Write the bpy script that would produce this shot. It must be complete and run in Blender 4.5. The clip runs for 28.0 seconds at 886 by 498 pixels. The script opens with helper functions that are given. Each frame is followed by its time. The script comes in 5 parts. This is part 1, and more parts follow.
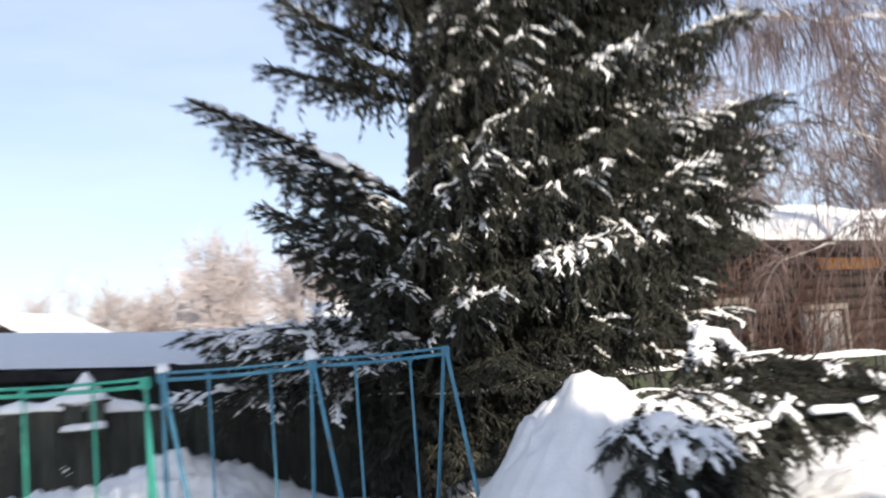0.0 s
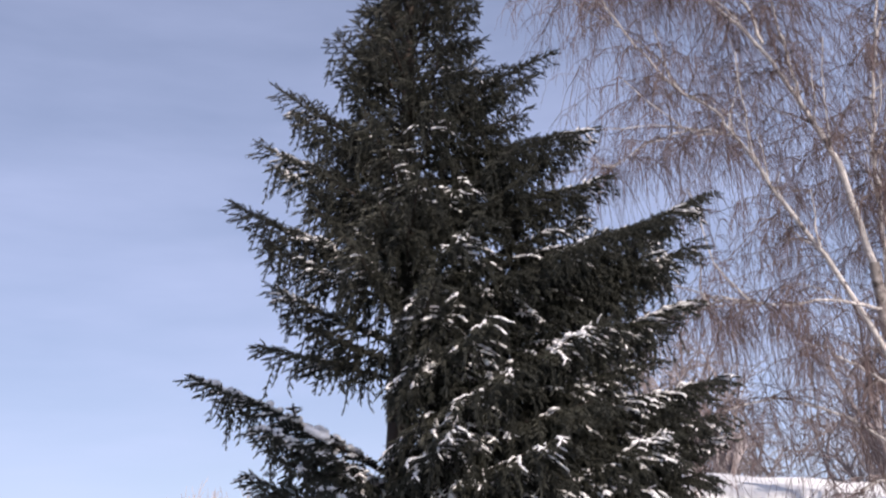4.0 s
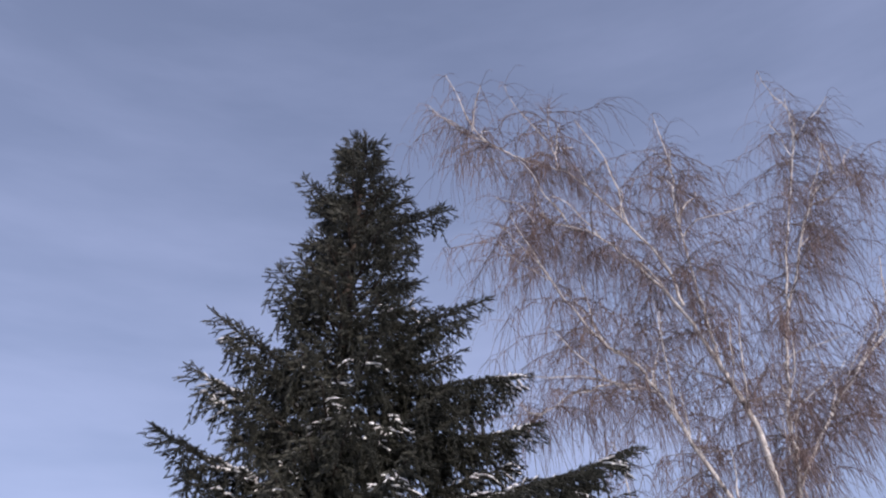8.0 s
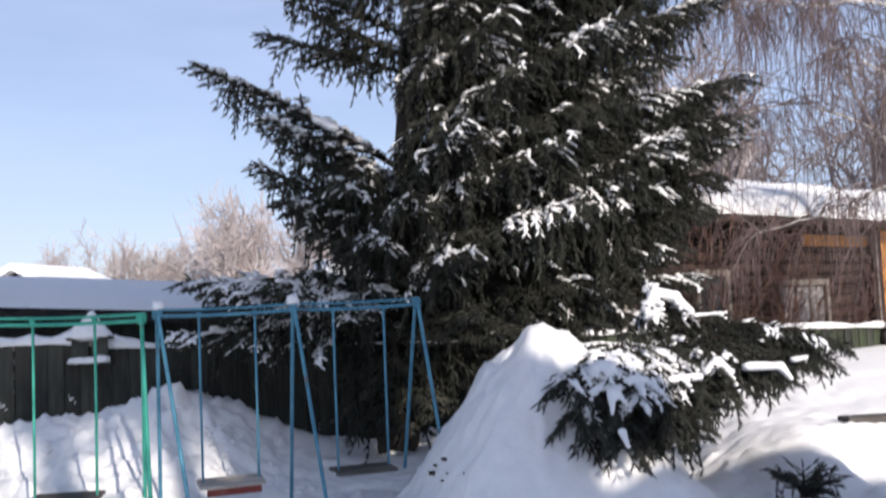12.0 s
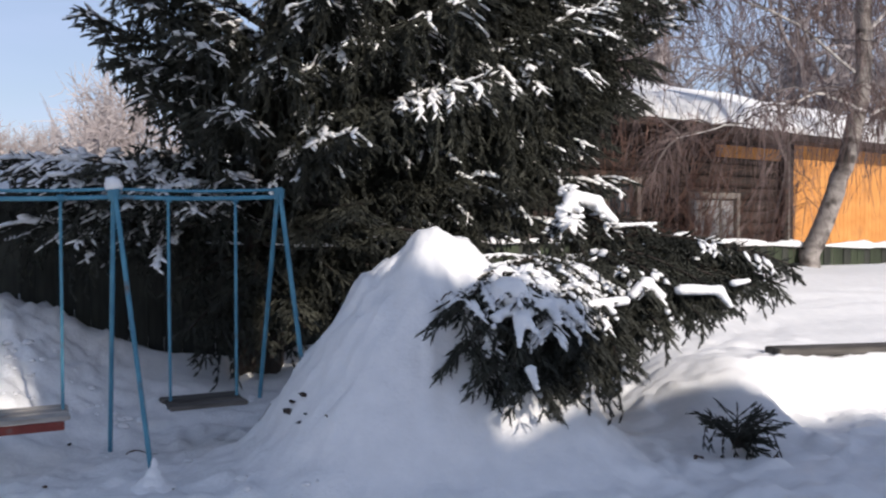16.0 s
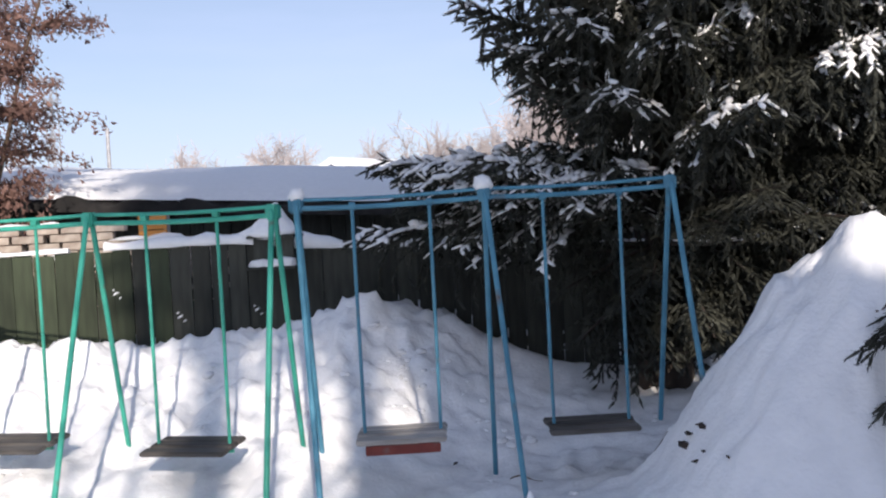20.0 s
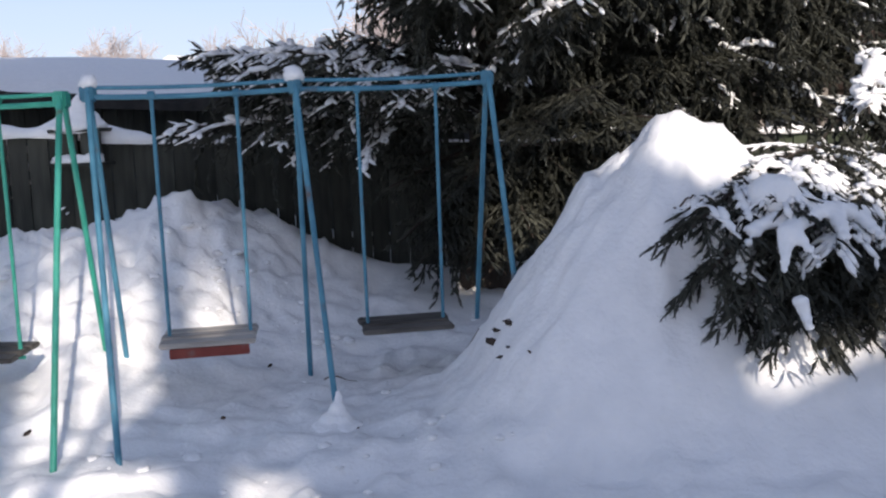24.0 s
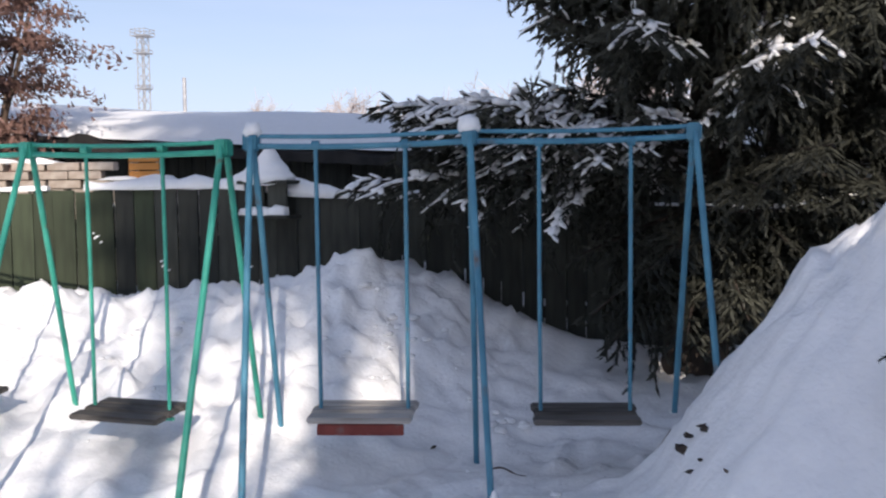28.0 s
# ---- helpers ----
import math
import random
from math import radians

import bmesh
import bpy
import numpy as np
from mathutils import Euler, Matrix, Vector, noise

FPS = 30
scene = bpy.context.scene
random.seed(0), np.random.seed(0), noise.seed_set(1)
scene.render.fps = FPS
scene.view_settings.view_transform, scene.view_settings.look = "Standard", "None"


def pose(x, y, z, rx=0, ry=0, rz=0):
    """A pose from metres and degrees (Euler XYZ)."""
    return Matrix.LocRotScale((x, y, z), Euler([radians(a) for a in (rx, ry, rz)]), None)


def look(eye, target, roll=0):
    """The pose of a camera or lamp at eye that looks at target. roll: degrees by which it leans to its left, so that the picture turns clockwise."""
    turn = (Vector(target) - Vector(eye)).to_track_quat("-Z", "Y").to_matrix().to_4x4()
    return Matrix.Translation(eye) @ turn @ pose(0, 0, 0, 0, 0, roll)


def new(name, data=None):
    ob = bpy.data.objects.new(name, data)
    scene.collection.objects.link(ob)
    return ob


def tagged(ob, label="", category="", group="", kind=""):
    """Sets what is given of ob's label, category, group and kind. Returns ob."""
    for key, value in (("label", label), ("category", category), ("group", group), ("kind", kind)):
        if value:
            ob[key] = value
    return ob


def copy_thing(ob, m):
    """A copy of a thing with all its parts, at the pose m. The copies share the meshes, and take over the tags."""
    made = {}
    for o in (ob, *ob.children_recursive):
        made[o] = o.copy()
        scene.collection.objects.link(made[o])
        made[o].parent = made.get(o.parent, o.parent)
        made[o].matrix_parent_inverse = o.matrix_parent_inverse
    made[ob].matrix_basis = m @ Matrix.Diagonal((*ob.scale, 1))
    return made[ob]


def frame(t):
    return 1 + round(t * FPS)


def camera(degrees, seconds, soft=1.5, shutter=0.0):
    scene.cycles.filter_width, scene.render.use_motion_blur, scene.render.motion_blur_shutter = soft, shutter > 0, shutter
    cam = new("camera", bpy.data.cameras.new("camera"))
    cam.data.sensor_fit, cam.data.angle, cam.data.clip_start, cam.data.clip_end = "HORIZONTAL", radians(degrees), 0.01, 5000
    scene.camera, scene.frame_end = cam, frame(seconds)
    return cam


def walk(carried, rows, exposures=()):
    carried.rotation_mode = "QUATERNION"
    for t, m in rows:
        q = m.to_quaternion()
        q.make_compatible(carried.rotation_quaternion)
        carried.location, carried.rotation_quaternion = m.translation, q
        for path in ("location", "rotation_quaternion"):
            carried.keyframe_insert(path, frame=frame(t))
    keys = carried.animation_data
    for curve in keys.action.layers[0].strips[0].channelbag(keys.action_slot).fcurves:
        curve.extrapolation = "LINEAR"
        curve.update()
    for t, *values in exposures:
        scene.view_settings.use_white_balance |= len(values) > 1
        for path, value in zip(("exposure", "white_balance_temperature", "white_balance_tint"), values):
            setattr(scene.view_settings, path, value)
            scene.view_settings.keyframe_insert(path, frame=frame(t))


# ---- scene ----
cam = camera(50.0, 28.0, soft=2.2, shutter=0.5)
# seconds, place, turn to the left, look up, roll
ROWS = [
    (0.0, -0.816, -0.130, 1.762, -6.28, 5.86, 4.53),
    (0.1, -0.712, -0.720, 1.742, -4.78, 6.08, 3.48),
    (0.3, -0.670, -0.954, 1.735, -4.19, 6.17, 3.07),
    (0.5, -0.658, -1.025, 1.732, -4.01, 6.20, 2.94),
    (1.0, -0.664, -1.022, 1.734, -3.59, 6.99, 2.20),
    (1.5, -0.663, -1.029, 1.725, -3.81, 8.02, 1.85),
    (2.0, -0.657, -1.040, 1.751, -3.84, 8.67, 2.43),
    (2.5, -0.659, -1.027, 1.748, -3.71, 10.36, 3.66),
    (3.0, -0.645, -1.034, 1.750, -4.54, 12.72, 3.50),
    (3.5, -0.578, -1.051, 1.700, -5.54, 18.51, 3.50),
    (4.0, -0.557, -1.057, 1.680, -5.79, 21.55, 3.66),
    (4.5, -0.562, -1.070, 1.679, -7.83, 24.38, 2.79),
    (6.5, -0.700, -1.030, 1.667, -12.53, 32.70, 2.30),
    (7.0, -0.718, -1.025, 1.672, -12.41, 33.85, 2.03),
    (7.5, -0.713, -1.037, 1.655, -12.51, 34.80, 2.15),
    (8.0, -0.720, -1.043, 1.654, -11.93, 35.65, 2.45),
    (8.5, -0.715, -1.052, 1.641, -12.58, 36.98, 2.64),
    (9.0, -0.705, -1.033, 1.620, -12.20, 37.14, 2.99),
    (9.5, -0.688, -0.950, 1.585, -11.02, 32.39, 1.78),
    (10.0, -0.676, -0.934, 1.624, -9.93, 27.32, 1.53),
    (10.5, -0.639, -0.907, 1.588, -8.80, 21.15, 1.26),
    (11.0, -0.613, -0.896, 1.590, -7.65, 16.38, 1.32),
    (11.5, -0.532, -0.938, 1.629, -6.21, 9.80, 2.20),
    (12.0, -0.530, -0.842, 1.595, -5.39, 4.02, 2.43),
    (12.5, -0.522, -0.635, 1.584, -6.79, 0.72, 1.06),
    (14.5, -0.354, 0.209, 1.602, -9.79, -3.35, 1.04),
    (15.0, -0.234, 0.394, 1.617, -9.69, -2.54, 0.60),
    (15.5, -0.186, 0.577, 1.573, -10.55, -2.97, 0.45),
    (16.0, -0.211, 0.745, 1.572, -11.74, -1.97, 0.04),
    (16.5, -0.141, 0.935, 1.557, -13.61, -2.27, -0.45),
    (17.0, -0.060, 1.132, 1.554, -8.31, -0.31, -1.63),
    (17.5, -0.052, 1.424, 1.552, -4.41, -3.02, 0.22),
    (18.0, -0.024, 1.626, 1.574, -1.06, -3.77, 1.41),
    (18.5, 0.025, 1.799, 1.553, 6.53, -4.18, 3.20),
    (19.0, 0.118, 1.610, 1.563, 11.99, -1.51, 2.67),
    (19.5, 0.085, 1.657, 1.561, 14.79, -1.96, 3.45),
    (20.0, 0.092, 1.682, 1.577, 14.35, -1.74, 3.10),
    (20.5, 0.082, 1.673, 1.560, 13.94, -1.84, 3.05),
    (22.5, 0.009, 1.698, 1.543, 18.82, -4.43, 0.70),
    (23.0, 0.111, 1.679, 1.548, 14.66, -4.63, 0.76),
    (23.5, 0.226, 1.743, 1.506, 4.69, -5.65, 0.73),
    (24.0, 0.274, 1.872, 1.501, 5.51, -7.73, 2.08),
    (24.5, 0.320, 2.148, 1.493, 4.45, -7.71, 0.51),
    (25.0, 0.408, 2.334, 1.481, 5.17, -9.04, 1.17),
    (25.5, 0.538, 2.522, 1.471, 11.93, -6.81, 1.11),
    (26.0, 0.563, 2.598, 1.457, 12.93, -8.58, 2.05),
    (26.5, 0.525, 2.590, 1.474, 14.83, -6.30, 1.47),
    (27.0, 0.489, 2.589, 1.486, 15.22, -4.55, 1.44),
    (27.5, 0.451, 2.605, 1.504, 17.77, -4.28, 1.73),
    (28.0, 0.383, 2.584, 1.479, 19.32, -3.77, 0.66),
]
EXPOSURES = [(0.0, 0.45, 6900, 11), (0.6, 0.15, 6550, 16), (3.0, -0.05, 6600, 20), (4.5, -0.05, 6650, 21), (6.5, -0.14, 6450, 22), (9.2, -0.14, 6450, 22), (10.0, -0.02, 6600, 23), (11.0, 0.0, 6600, 20), (12.5, 0.02, 6450, 14), (15.0, -0.18, 6480, 14), (16.5, -0.22, 6480, 14), (17.5, -0.08, 6540, 14), (18.3, 0.03, 6560, 14), (20.0, 0.03, 6590, 15), (22.8, -0.12, 6600, 14), (24.2, 0.02, 6620, 15), (28.0, 0.02, 6640, 15)]
walk(cam, [(t, pose(x, y, z, 90 + pitch, roll, yaw)) for t, x, y, z, yaw, pitch, roll in ROWS], EXPOSURES)

# ---- light ----
SUN_AZIMUTH = radians(156)      # from north (+y) clockwise: behind the path, to its right
SUN_HEIGHT = radians(27)
SUN_WAY = Vector((math.sin(SUN_AZIMUTH) * math.cos(SUN_HEIGHT), math.cos(SUN_AZIMUTH) * math.cos(SUN_HEIGHT), math.sin(SUN_HEIGHT)))
sun = new("sun", bpy.data.lights.new("sun", "SUN"))
sun.data.energy, sun.data.angle, sun.data.color = 5.0, radians(0.6), (1.0, 0.93, 0.82)
sun.matrix_world = look(SUN_WAY * 50, (0, 0, 0))

world = bpy.data.worlds.new("world")
scene.world = world
world.use_nodes = True
wn, wl = world.node_tree.nodes, world.node_tree.links
wn.clear()
sky = wn.new("ShaderNodeTexSky")
sky.sky_type, sky.sun_disc = "NISHITA", False
sky.sun_elevation, sky.sun_rotation = SUN_HEIGHT, SUN_AZIMUTH
sky.air_density, sky.dust_density, sky.ozone_density = 1.0, 0.6, 1.5
geo = wn.new("ShaderNodeTexCoord")
mapp = wn.new("ShaderNodeMapping")
mapp.inputs["Scale"].default_value = (1.2, 1.2, 6.0)
mapp.inputs["Rotation"].default_value = (0.1, 0.06, 0.3)
cirrus = wn.new("ShaderNodeTexNoise")
cirrus.inputs["Scale"].default_value, cirrus.inputs["Detail"].default_value = 1.6, 6.0
cirrus.inputs["Roughness"].default_value = 0.55
ramp = wn.new("ShaderNodeValToRGB")
ramp.color_ramp.elements[0].position, ramp.color_ramp.elements[1].position = 0.42, 0.74
ramp.color_ramp.elements[0].color, ramp.color_ramp.elements[1].color = (0.44, 0.44, 0.44, 1), (0.70, 0.70, 0.70, 1)
cloud = wn.new("ShaderNodeMix")
cloud.data_type = "RGBA"
cloud.inputs["B"].default_value = (6.15, 7.35, 10.45, 1)
bg = wn.new("ShaderNodeBackground")
bg.inputs["Strength"].default_value = 0.112
wout = wn.new("ShaderNodeOutputWorld")
wl.new(geo.outputs["Generated"], mapp.inputs["Vector"])
wl.new(mapp.outputs["Vector"], cirrus.inputs["Vector"])
wl.new(cirrus.outputs["Fac"], ramp.inputs["Fac"])
split = wn.new("ShaderNodeSeparateXYZ")
thin = wn.new("ShaderNodeMapRange")
thin.inputs["From Min"].default_value, thin.inputs["From Max"].default_value = 0.05, 0.75
thin.inputs["To Min"].default_value, thin.inputs["To Max"].default_value = 1.05, 0.45
amount = wn.new("ShaderNodeMath")
amount.operation = "MULTIPLY"
wl.new(geo.outputs["Generated"], split.inputs["Vector"])
wl.new(split.outputs["Z"], thin.inputs["Value"])
wl.new(ramp.outputs["Color"], amount.inputs[0])
wl.new(thin.outputs["Result"], amount.inputs[1])
wl.new(amount.outputs["Value"], cloud.inputs["Factor"])
wl.new(sky.outputs["Color"], cloud.inputs["A"])
wl.new(cloud.outputs["Result"], bg.inputs["Color"])
wl.new(bg.outputs["Background"], wout.inputs["Surface"])


# ---- materials ----
def material(name, low, high, scale=6.0, rough=0.8, metal=0.0, bump=0.0, bump_scale=40.0, stretch=(1, 1, 1),
             grime=None, grime_scale=3.0, grime_from=0.55, grime_to=0.75, vary=0.0, spec=0.3, coords="Object"):
    """Two colours mixed by grain, an optional third by larger blotches, fine relief, and a change from piece to piece."""
    m = bpy.data.materials.new(name)
    m.use_nodes = True
    n, l = m.node_tree.nodes, m.node_tree.links
    b = n["Principled BSDF"]
    b.inputs["Roughness"].default_value, b.inputs["Metallic"].default_value = rough, metal
    b.inputs["Specular IOR Level"].default_value = spec
    tc = n.new("ShaderNodeTexCoord")
    mp = n.new("ShaderNodeMapping")
    mp.inputs["Scale"].default_value = stretch
    l.new(tc.outputs[coords], mp.inputs["Vector"])
    t = n.new("ShaderNodeTexNoise")
    t.inputs["Scale"].default_value, t.inputs["Detail"].default_value = scale, 6.0
    l.new(mp.outputs["Vector"], t.inputs["Vector"])
    r = n.new("ShaderNodeValToRGB")
    r.color_ramp.elements[0].position, r.color_ramp.elements[1].position = 0.3, 0.7
    r.color_ramp.elements[0].color, r.color_ramp.elements[1].color = (*low, 1), (*high, 1)
    l.new(t.outputs["Fac"], r.inputs["Fac"])
    colour = r.outputs["Color"]
    if grime:
        g = n.new("ShaderNodeTexNoise")
        g.inputs["Scale"].default_value, g.inputs["Detail"].default_value = grime_scale, 5.0
        l.new(tc.outputs[coords], g.inputs["Vector"])
        gr = n.new("ShaderNodeMapRange")
        gr.inputs["From Min"].default_value, gr.inputs["From Max"].default_value = grime_from, grime_to
        l.new(g.outputs["Fac"], gr.inputs["Value"])
        mx = n.new("ShaderNodeMix")
        mx.data_type = "RGBA"
        mx.inputs["B"].default_value = (*grime, 1)
        l.new(gr.outputs["Result"], mx.inputs["Factor"])
        l.new(colour, mx.inputs["A"])
        colour = mx.outputs["Result"]
    if vary:
        oi = n.new("ShaderNodeObjectInfo")
        vr = n.new("ShaderNodeMapRange")
        vr.inputs["To Min"].default_value, vr.inputs["To Max"].default_value = 1 - vary, 1 + vary
        l.new(oi.outputs["Random"], vr.inputs["Value"])
        hs = n.new("ShaderNodeHueSaturation")
        l.new(vr.outputs["Result"], hs.inputs["Value"])
        l.new(colour, hs.inputs["Color"])
        colour = hs.outputs["Color"]
    l.new(colour, b.inputs["Base Color"])
    if bump:
        bt = n.new("ShaderNodeTexNoise")
        bt.inputs["Scale"].default_value, bt.inputs["Detail"].default_value = bump_scale, 6.0
        l.new(mp.outputs["Vector"], bt.inputs["Vector"])
        bp = n.new("ShaderNodeBump")
        bp.inputs["Strength"].default_value, bp.inputs["Distance"].default_value = 0.6, bump
        l.new(bt.outputs["Fac"], bp.inputs["Height"])
        l.new(bp.outputs["Normal"], b.inputs["Normal"])
    return m


SNOW = material("snow", (0.83, 0.825, 0.82), (0.90, 0.89, 0.88), 9.0, 0.55, bump=0.010, bump_scale=38.0, grime=(0.70, 0.70, 0.70), grime_scale=1.1, grime_from=0.6, grime_to=0.95)
SNOW_SOFT = material("soft_snow", (0.84, 0.84, 0.84), (0.90, 0.895, 0.89), 20.0, 0.6, bump=0.01, bump_scale=30.0)
NEEDLE = material("spruce_needles", (0.022, 0.024, 0.020), (0.062, 0.063, 0.048), 3.0, 0.6, vary=0.2, coords="Generated")
BARK = material("spruce_bark", (0.022, 0.017, 0.014), (0.060, 0.046, 0.038), 9.0, 0.9, bump=0.02, bump_scale=18, stretch=(1, 1, 0.3))
BIRCH = material("birch_bark", (0.14, 0.12, 0.11), (0.38, 0.345, 0.32), 5.0, 0.75, bump=0.01, stretch=(1, 1, 2.2), grime=(0.06, 0.05, 0.045), grime_scale=4.5, grime_from=0.50, grime_to=0.62)
BIRCH_TWIG = material("birch_twig", (0.095, 0.066, 0.062), (0.20, 0.148, 0.140), 3.0, 0.8)
BIRCH_DARK = material("birch_side_limb", (0.09, 0.075, 0.07), (0.22, 0.19, 0.18), 3.0, 0.8)
BIRCH_WHITE = material("birch_limb", (0.42, 0.39, 0.37), (0.72, 0.69, 0.66), 5.0, 0.75, bump=0.01, stretch=(1, 1, 2.2), grime=(0.10, 0.085, 0.08), grime_scale=5.0, grime_from=0.58, grime_to=0.68)
FROST_TWIG = material("frosted_twig", (0.36, 0.31, 0.30), (0.52, 0.47, 0.46), 0.6, 0.9)
RED_TWIG = material("reddish_twig", (0.10, 0.052, 0.042), (0.20, 0.12, 0.095), 3.0, 0.85)
WOOD_TWIG = material("grey_twig", (0.22, 0.19, 0.19), (0.36, 0.32, 0.32), 3.0, 0.8)
TWIG = material("bare_twig", (0.06, 0.04, 0.03), (0.16, 0.11, 0.08), 5.0, 0.85)
DRY_LEAF = material("dry_leaf", (0.085, 0.046, 0.040), (0.24, 0.14, 0.115), 2.5, 0.75)
TEAL = material("teal_paint", (0.028, 0.26, 0.19), (0.055, 0.38, 0.285), 7.0, 0.4, bump=0.003, bump_scale=60, grime=(0.13, 0.10, 0.08), grime_scale=6.0, grime_from=0.66, grime_to=0.75)
BLUE = material("blue_paint", (0.05, 0.17, 0.25), (0.09, 0.27, 0.37), 7.0, 0.4, bump=0.003, bump_scale=60, grime=(0.12, 0.11, 0.11), grime_scale=6.0, grime_from=0.63, grime_to=0.74)
GREY_WOOD = material("weathered_wood", (0.050, 0.046, 0.042), (0.17, 0.155, 0.14), 9.0, 0.85, bump=0.006, bump_scale=30, stretch=(0.3, 3, 3), vary=0.15)
PALE_WOOD = material("pale_weathered_wood", (0.26, 0.235, 0.21), (0.50, 0.465, 0.425), 9.0, 0.85, bump=0.006, bump_scale=30, stretch=(0.3, 3, 3), vary=0.15)
RED_PAINT = material("worn_red_paint", (0.17, 0.035, 0.028), (0.27, 0.065, 0.05), 9.0, 0.6, grime=(0.20, 0.18, 0.16), grime_scale=7, grime_from=0.55, grime_to=0.68)
FENCE_GREEN = material("green_fence_paint", (0.027, 0.034, 0.020), (0.05, 0.064, 0.037), 5.0, 0.8, bump=0.004, bump_scale=26, stretch=(4, 4, 0.5), grime=(0.045, 0.045, 0.038), grime_scale=1.8, vary=0.28)
FENCE_DARK = material("old_fence_wood", (0.026, 0.028, 0.024), (0.060, 0.062, 0.052), 5.0, 0.85, bump=0.004, bump_scale=26, stretch=(4, 4, 0.5), vary=0.3)
TAR = material("tarred_roofing", (0.012, 0.012, 0.013), (0.035, 0.033, 0.032), 7.0, 0.8, bump=0.004)
BROWN_WOOD = material("brown_timber", (0.018, 0.0125, 0.010), (0.048, 0.031, 0.025), 4.0, 0.8, bump=0.006, stretch=(0.4, 3, 3), vary=0.2)
ORANGE_WOOD = material("orange_plaster", (0.50, 0.21, 0.055), (0.64, 0.30, 0.09), 3.0, 0.8, bump=0.004, grime=(0.35, 0.15, 0.05), grime_scale=1.4)
WHITE_PAINT = material("old_white_paint", (0.14, 0.12, 0.105), (0.27, 0.24, 0.21), 8.0, 0.6)
BRICK = material("pale_brick", (0.27, 0.215, 0.175), (0.47, 0.405, 0.345), 12.0, 0.9, bump=0.006, vary=0.25)
STEEL = material("grey_steel", (0.28, 0.28, 0.29), (0.42, 0.42, 0.43), 6.0, 0.5, metal=0.3)
PLASTER = material("grey_plaster", (0.42, 0.40, 0.37), (0.55, 0.53, 0.49), 2.0, 0.9, bump=0.004)
CURTAINED = material("curtained_glass", (0.20, 0.19, 0.185), (0.42, 0.40, 0.39), 3.0, 0.12, stretch=(6, 6, 0.6))
GLASS = bpy.data.materials.new("window_glass")
GLASS.use_nodes = True
GLASS.node_tree.nodes["Principled BSDF"].inputs["Base Color"].default_value = (0.03, 0.035, 0.04, 1)
GLASS.node_tree.nodes["Principled BSDF"].inputs["Roughness"].default_value = 0.05


# ---- building blocks ----
class Shape:
    """Collects points and faces, and becomes one mesh."""

    def __init__(self):
        self.v, self.f, self.m, self.count = [], [], [], 0

    def add(self, verts, faces, mat=0):
        verts, faces = np.asarray(verts, float).reshape(-1, 3), np.asarray(faces, int)
        self.v.append(verts)
        self.f.append(faces + self.count)
        self.m.append(np.full(len(faces), mat))
        self.count += len(verts)

    def mesh(self, name, mats, smooth=False):
        me = bpy.data.meshes.new(name)
        v = np.concatenate(self.v)
        n = sum(len(f) for f in self.f)
        sizes = np.concatenate([np.full(len(f), f.shape[1]) for f in self.f])
        loops = np.concatenate([f.ravel() for f in self.f])
        me.vertices.add(len(v))
        me.vertices.foreach_set("co", v.ravel())
        me.loops.add(len(loops))
        me.loops.foreach_set("vertex_index", loops)
        me.polygons.add(n)
        starts = np.concatenate([[0], np.cumsum(sizes)[:-1]])
        me.polygons.foreach_set("loop_start", starts)
        for mat in (mats if isinstance(mats, (list, tuple)) else [mats]):
            me.materials.append(mat)
        me.polygons.foreach_set("material_index", np.concatenate(self.m))
        me.polygons.foreach_set("use_smooth", np.full(n, smooth))
        me.update(calc_edges=True)
        me.validate()
        return me

    def tube(self, pts, radii, sides=6, mat=0, cap=True):
        pts = np.asarray(pts, float)
        radii = np.broadcast_to(np.asarray(radii, float), (len(pts),))
        d = np.gradient(pts, axis=0)
        d /= np.linalg.norm(d, axis=1)[:, None] + 1e-12
        ref = np.array([0.31, 0.17, 0.93]) if abs(d[0][2]) < 0.9 else np.array([0.9, 0.2, 0.1])
        a = np.cross(d, ref)
        a /= np.linalg.norm(a, axis=1)[:, None] + 1e-12
        b = np.cross(d, a)
        ang = np.arange(sides) * 2 * math.pi / sides
        ring = pts[:, None] + radii[:, None, None] * (np.cos(ang)[None, :, None] * a[:, None] + np.sin(ang)[None, :, None] * b[:, None])
        n = len(pts)
        i, j = np.meshgrid(np.arange(n - 1), np.arange(sides), indexing="ij")
        k = (j + 1) % sides
        self.add(ring.reshape(-1, 3), np.stack([i * sides + j, i * sides + k, (i + 1) * sides + k, (i + 1) * sides + j], -1).reshape(-1, 4), mat)
        if cap:
            for r in (0, n - 1):
                self.add(ring[r], [list(range(sides))] if r else [list(range(sides))[::-1]], mat)

    def box(self, lo, hi, mat=0, m=None, jitter=0.0):
        x0, y0, z0 = lo
        x1, y1, z1 = hi
        v = np.array([(x, y, z) for z in (z0, z1) for x, y in ((x0, y0), (x1, y0), (x1, y1), (x0, y1))], float)
        if jitter:
            v += np.random.uniform(-jitter, jitter, v.shape)
        if m is not None:
            v = np.array([m @ Vector(p) for p in v])
        self.add(v, [(3, 2, 1, 0), (4, 5, 6, 7), (0, 1, 5, 4), (1, 2, 6, 5), (2, 3, 7, 6), (3, 0, 4, 7)], mat)


def part(name, shape, mats, parent=None, label="", smooth=False):
    ob = new(name, shape.mesh(name, mats, smooth) if isinstance(shape, Shape) else shape)
    ob.parent = parent
    return tagged(ob, label)


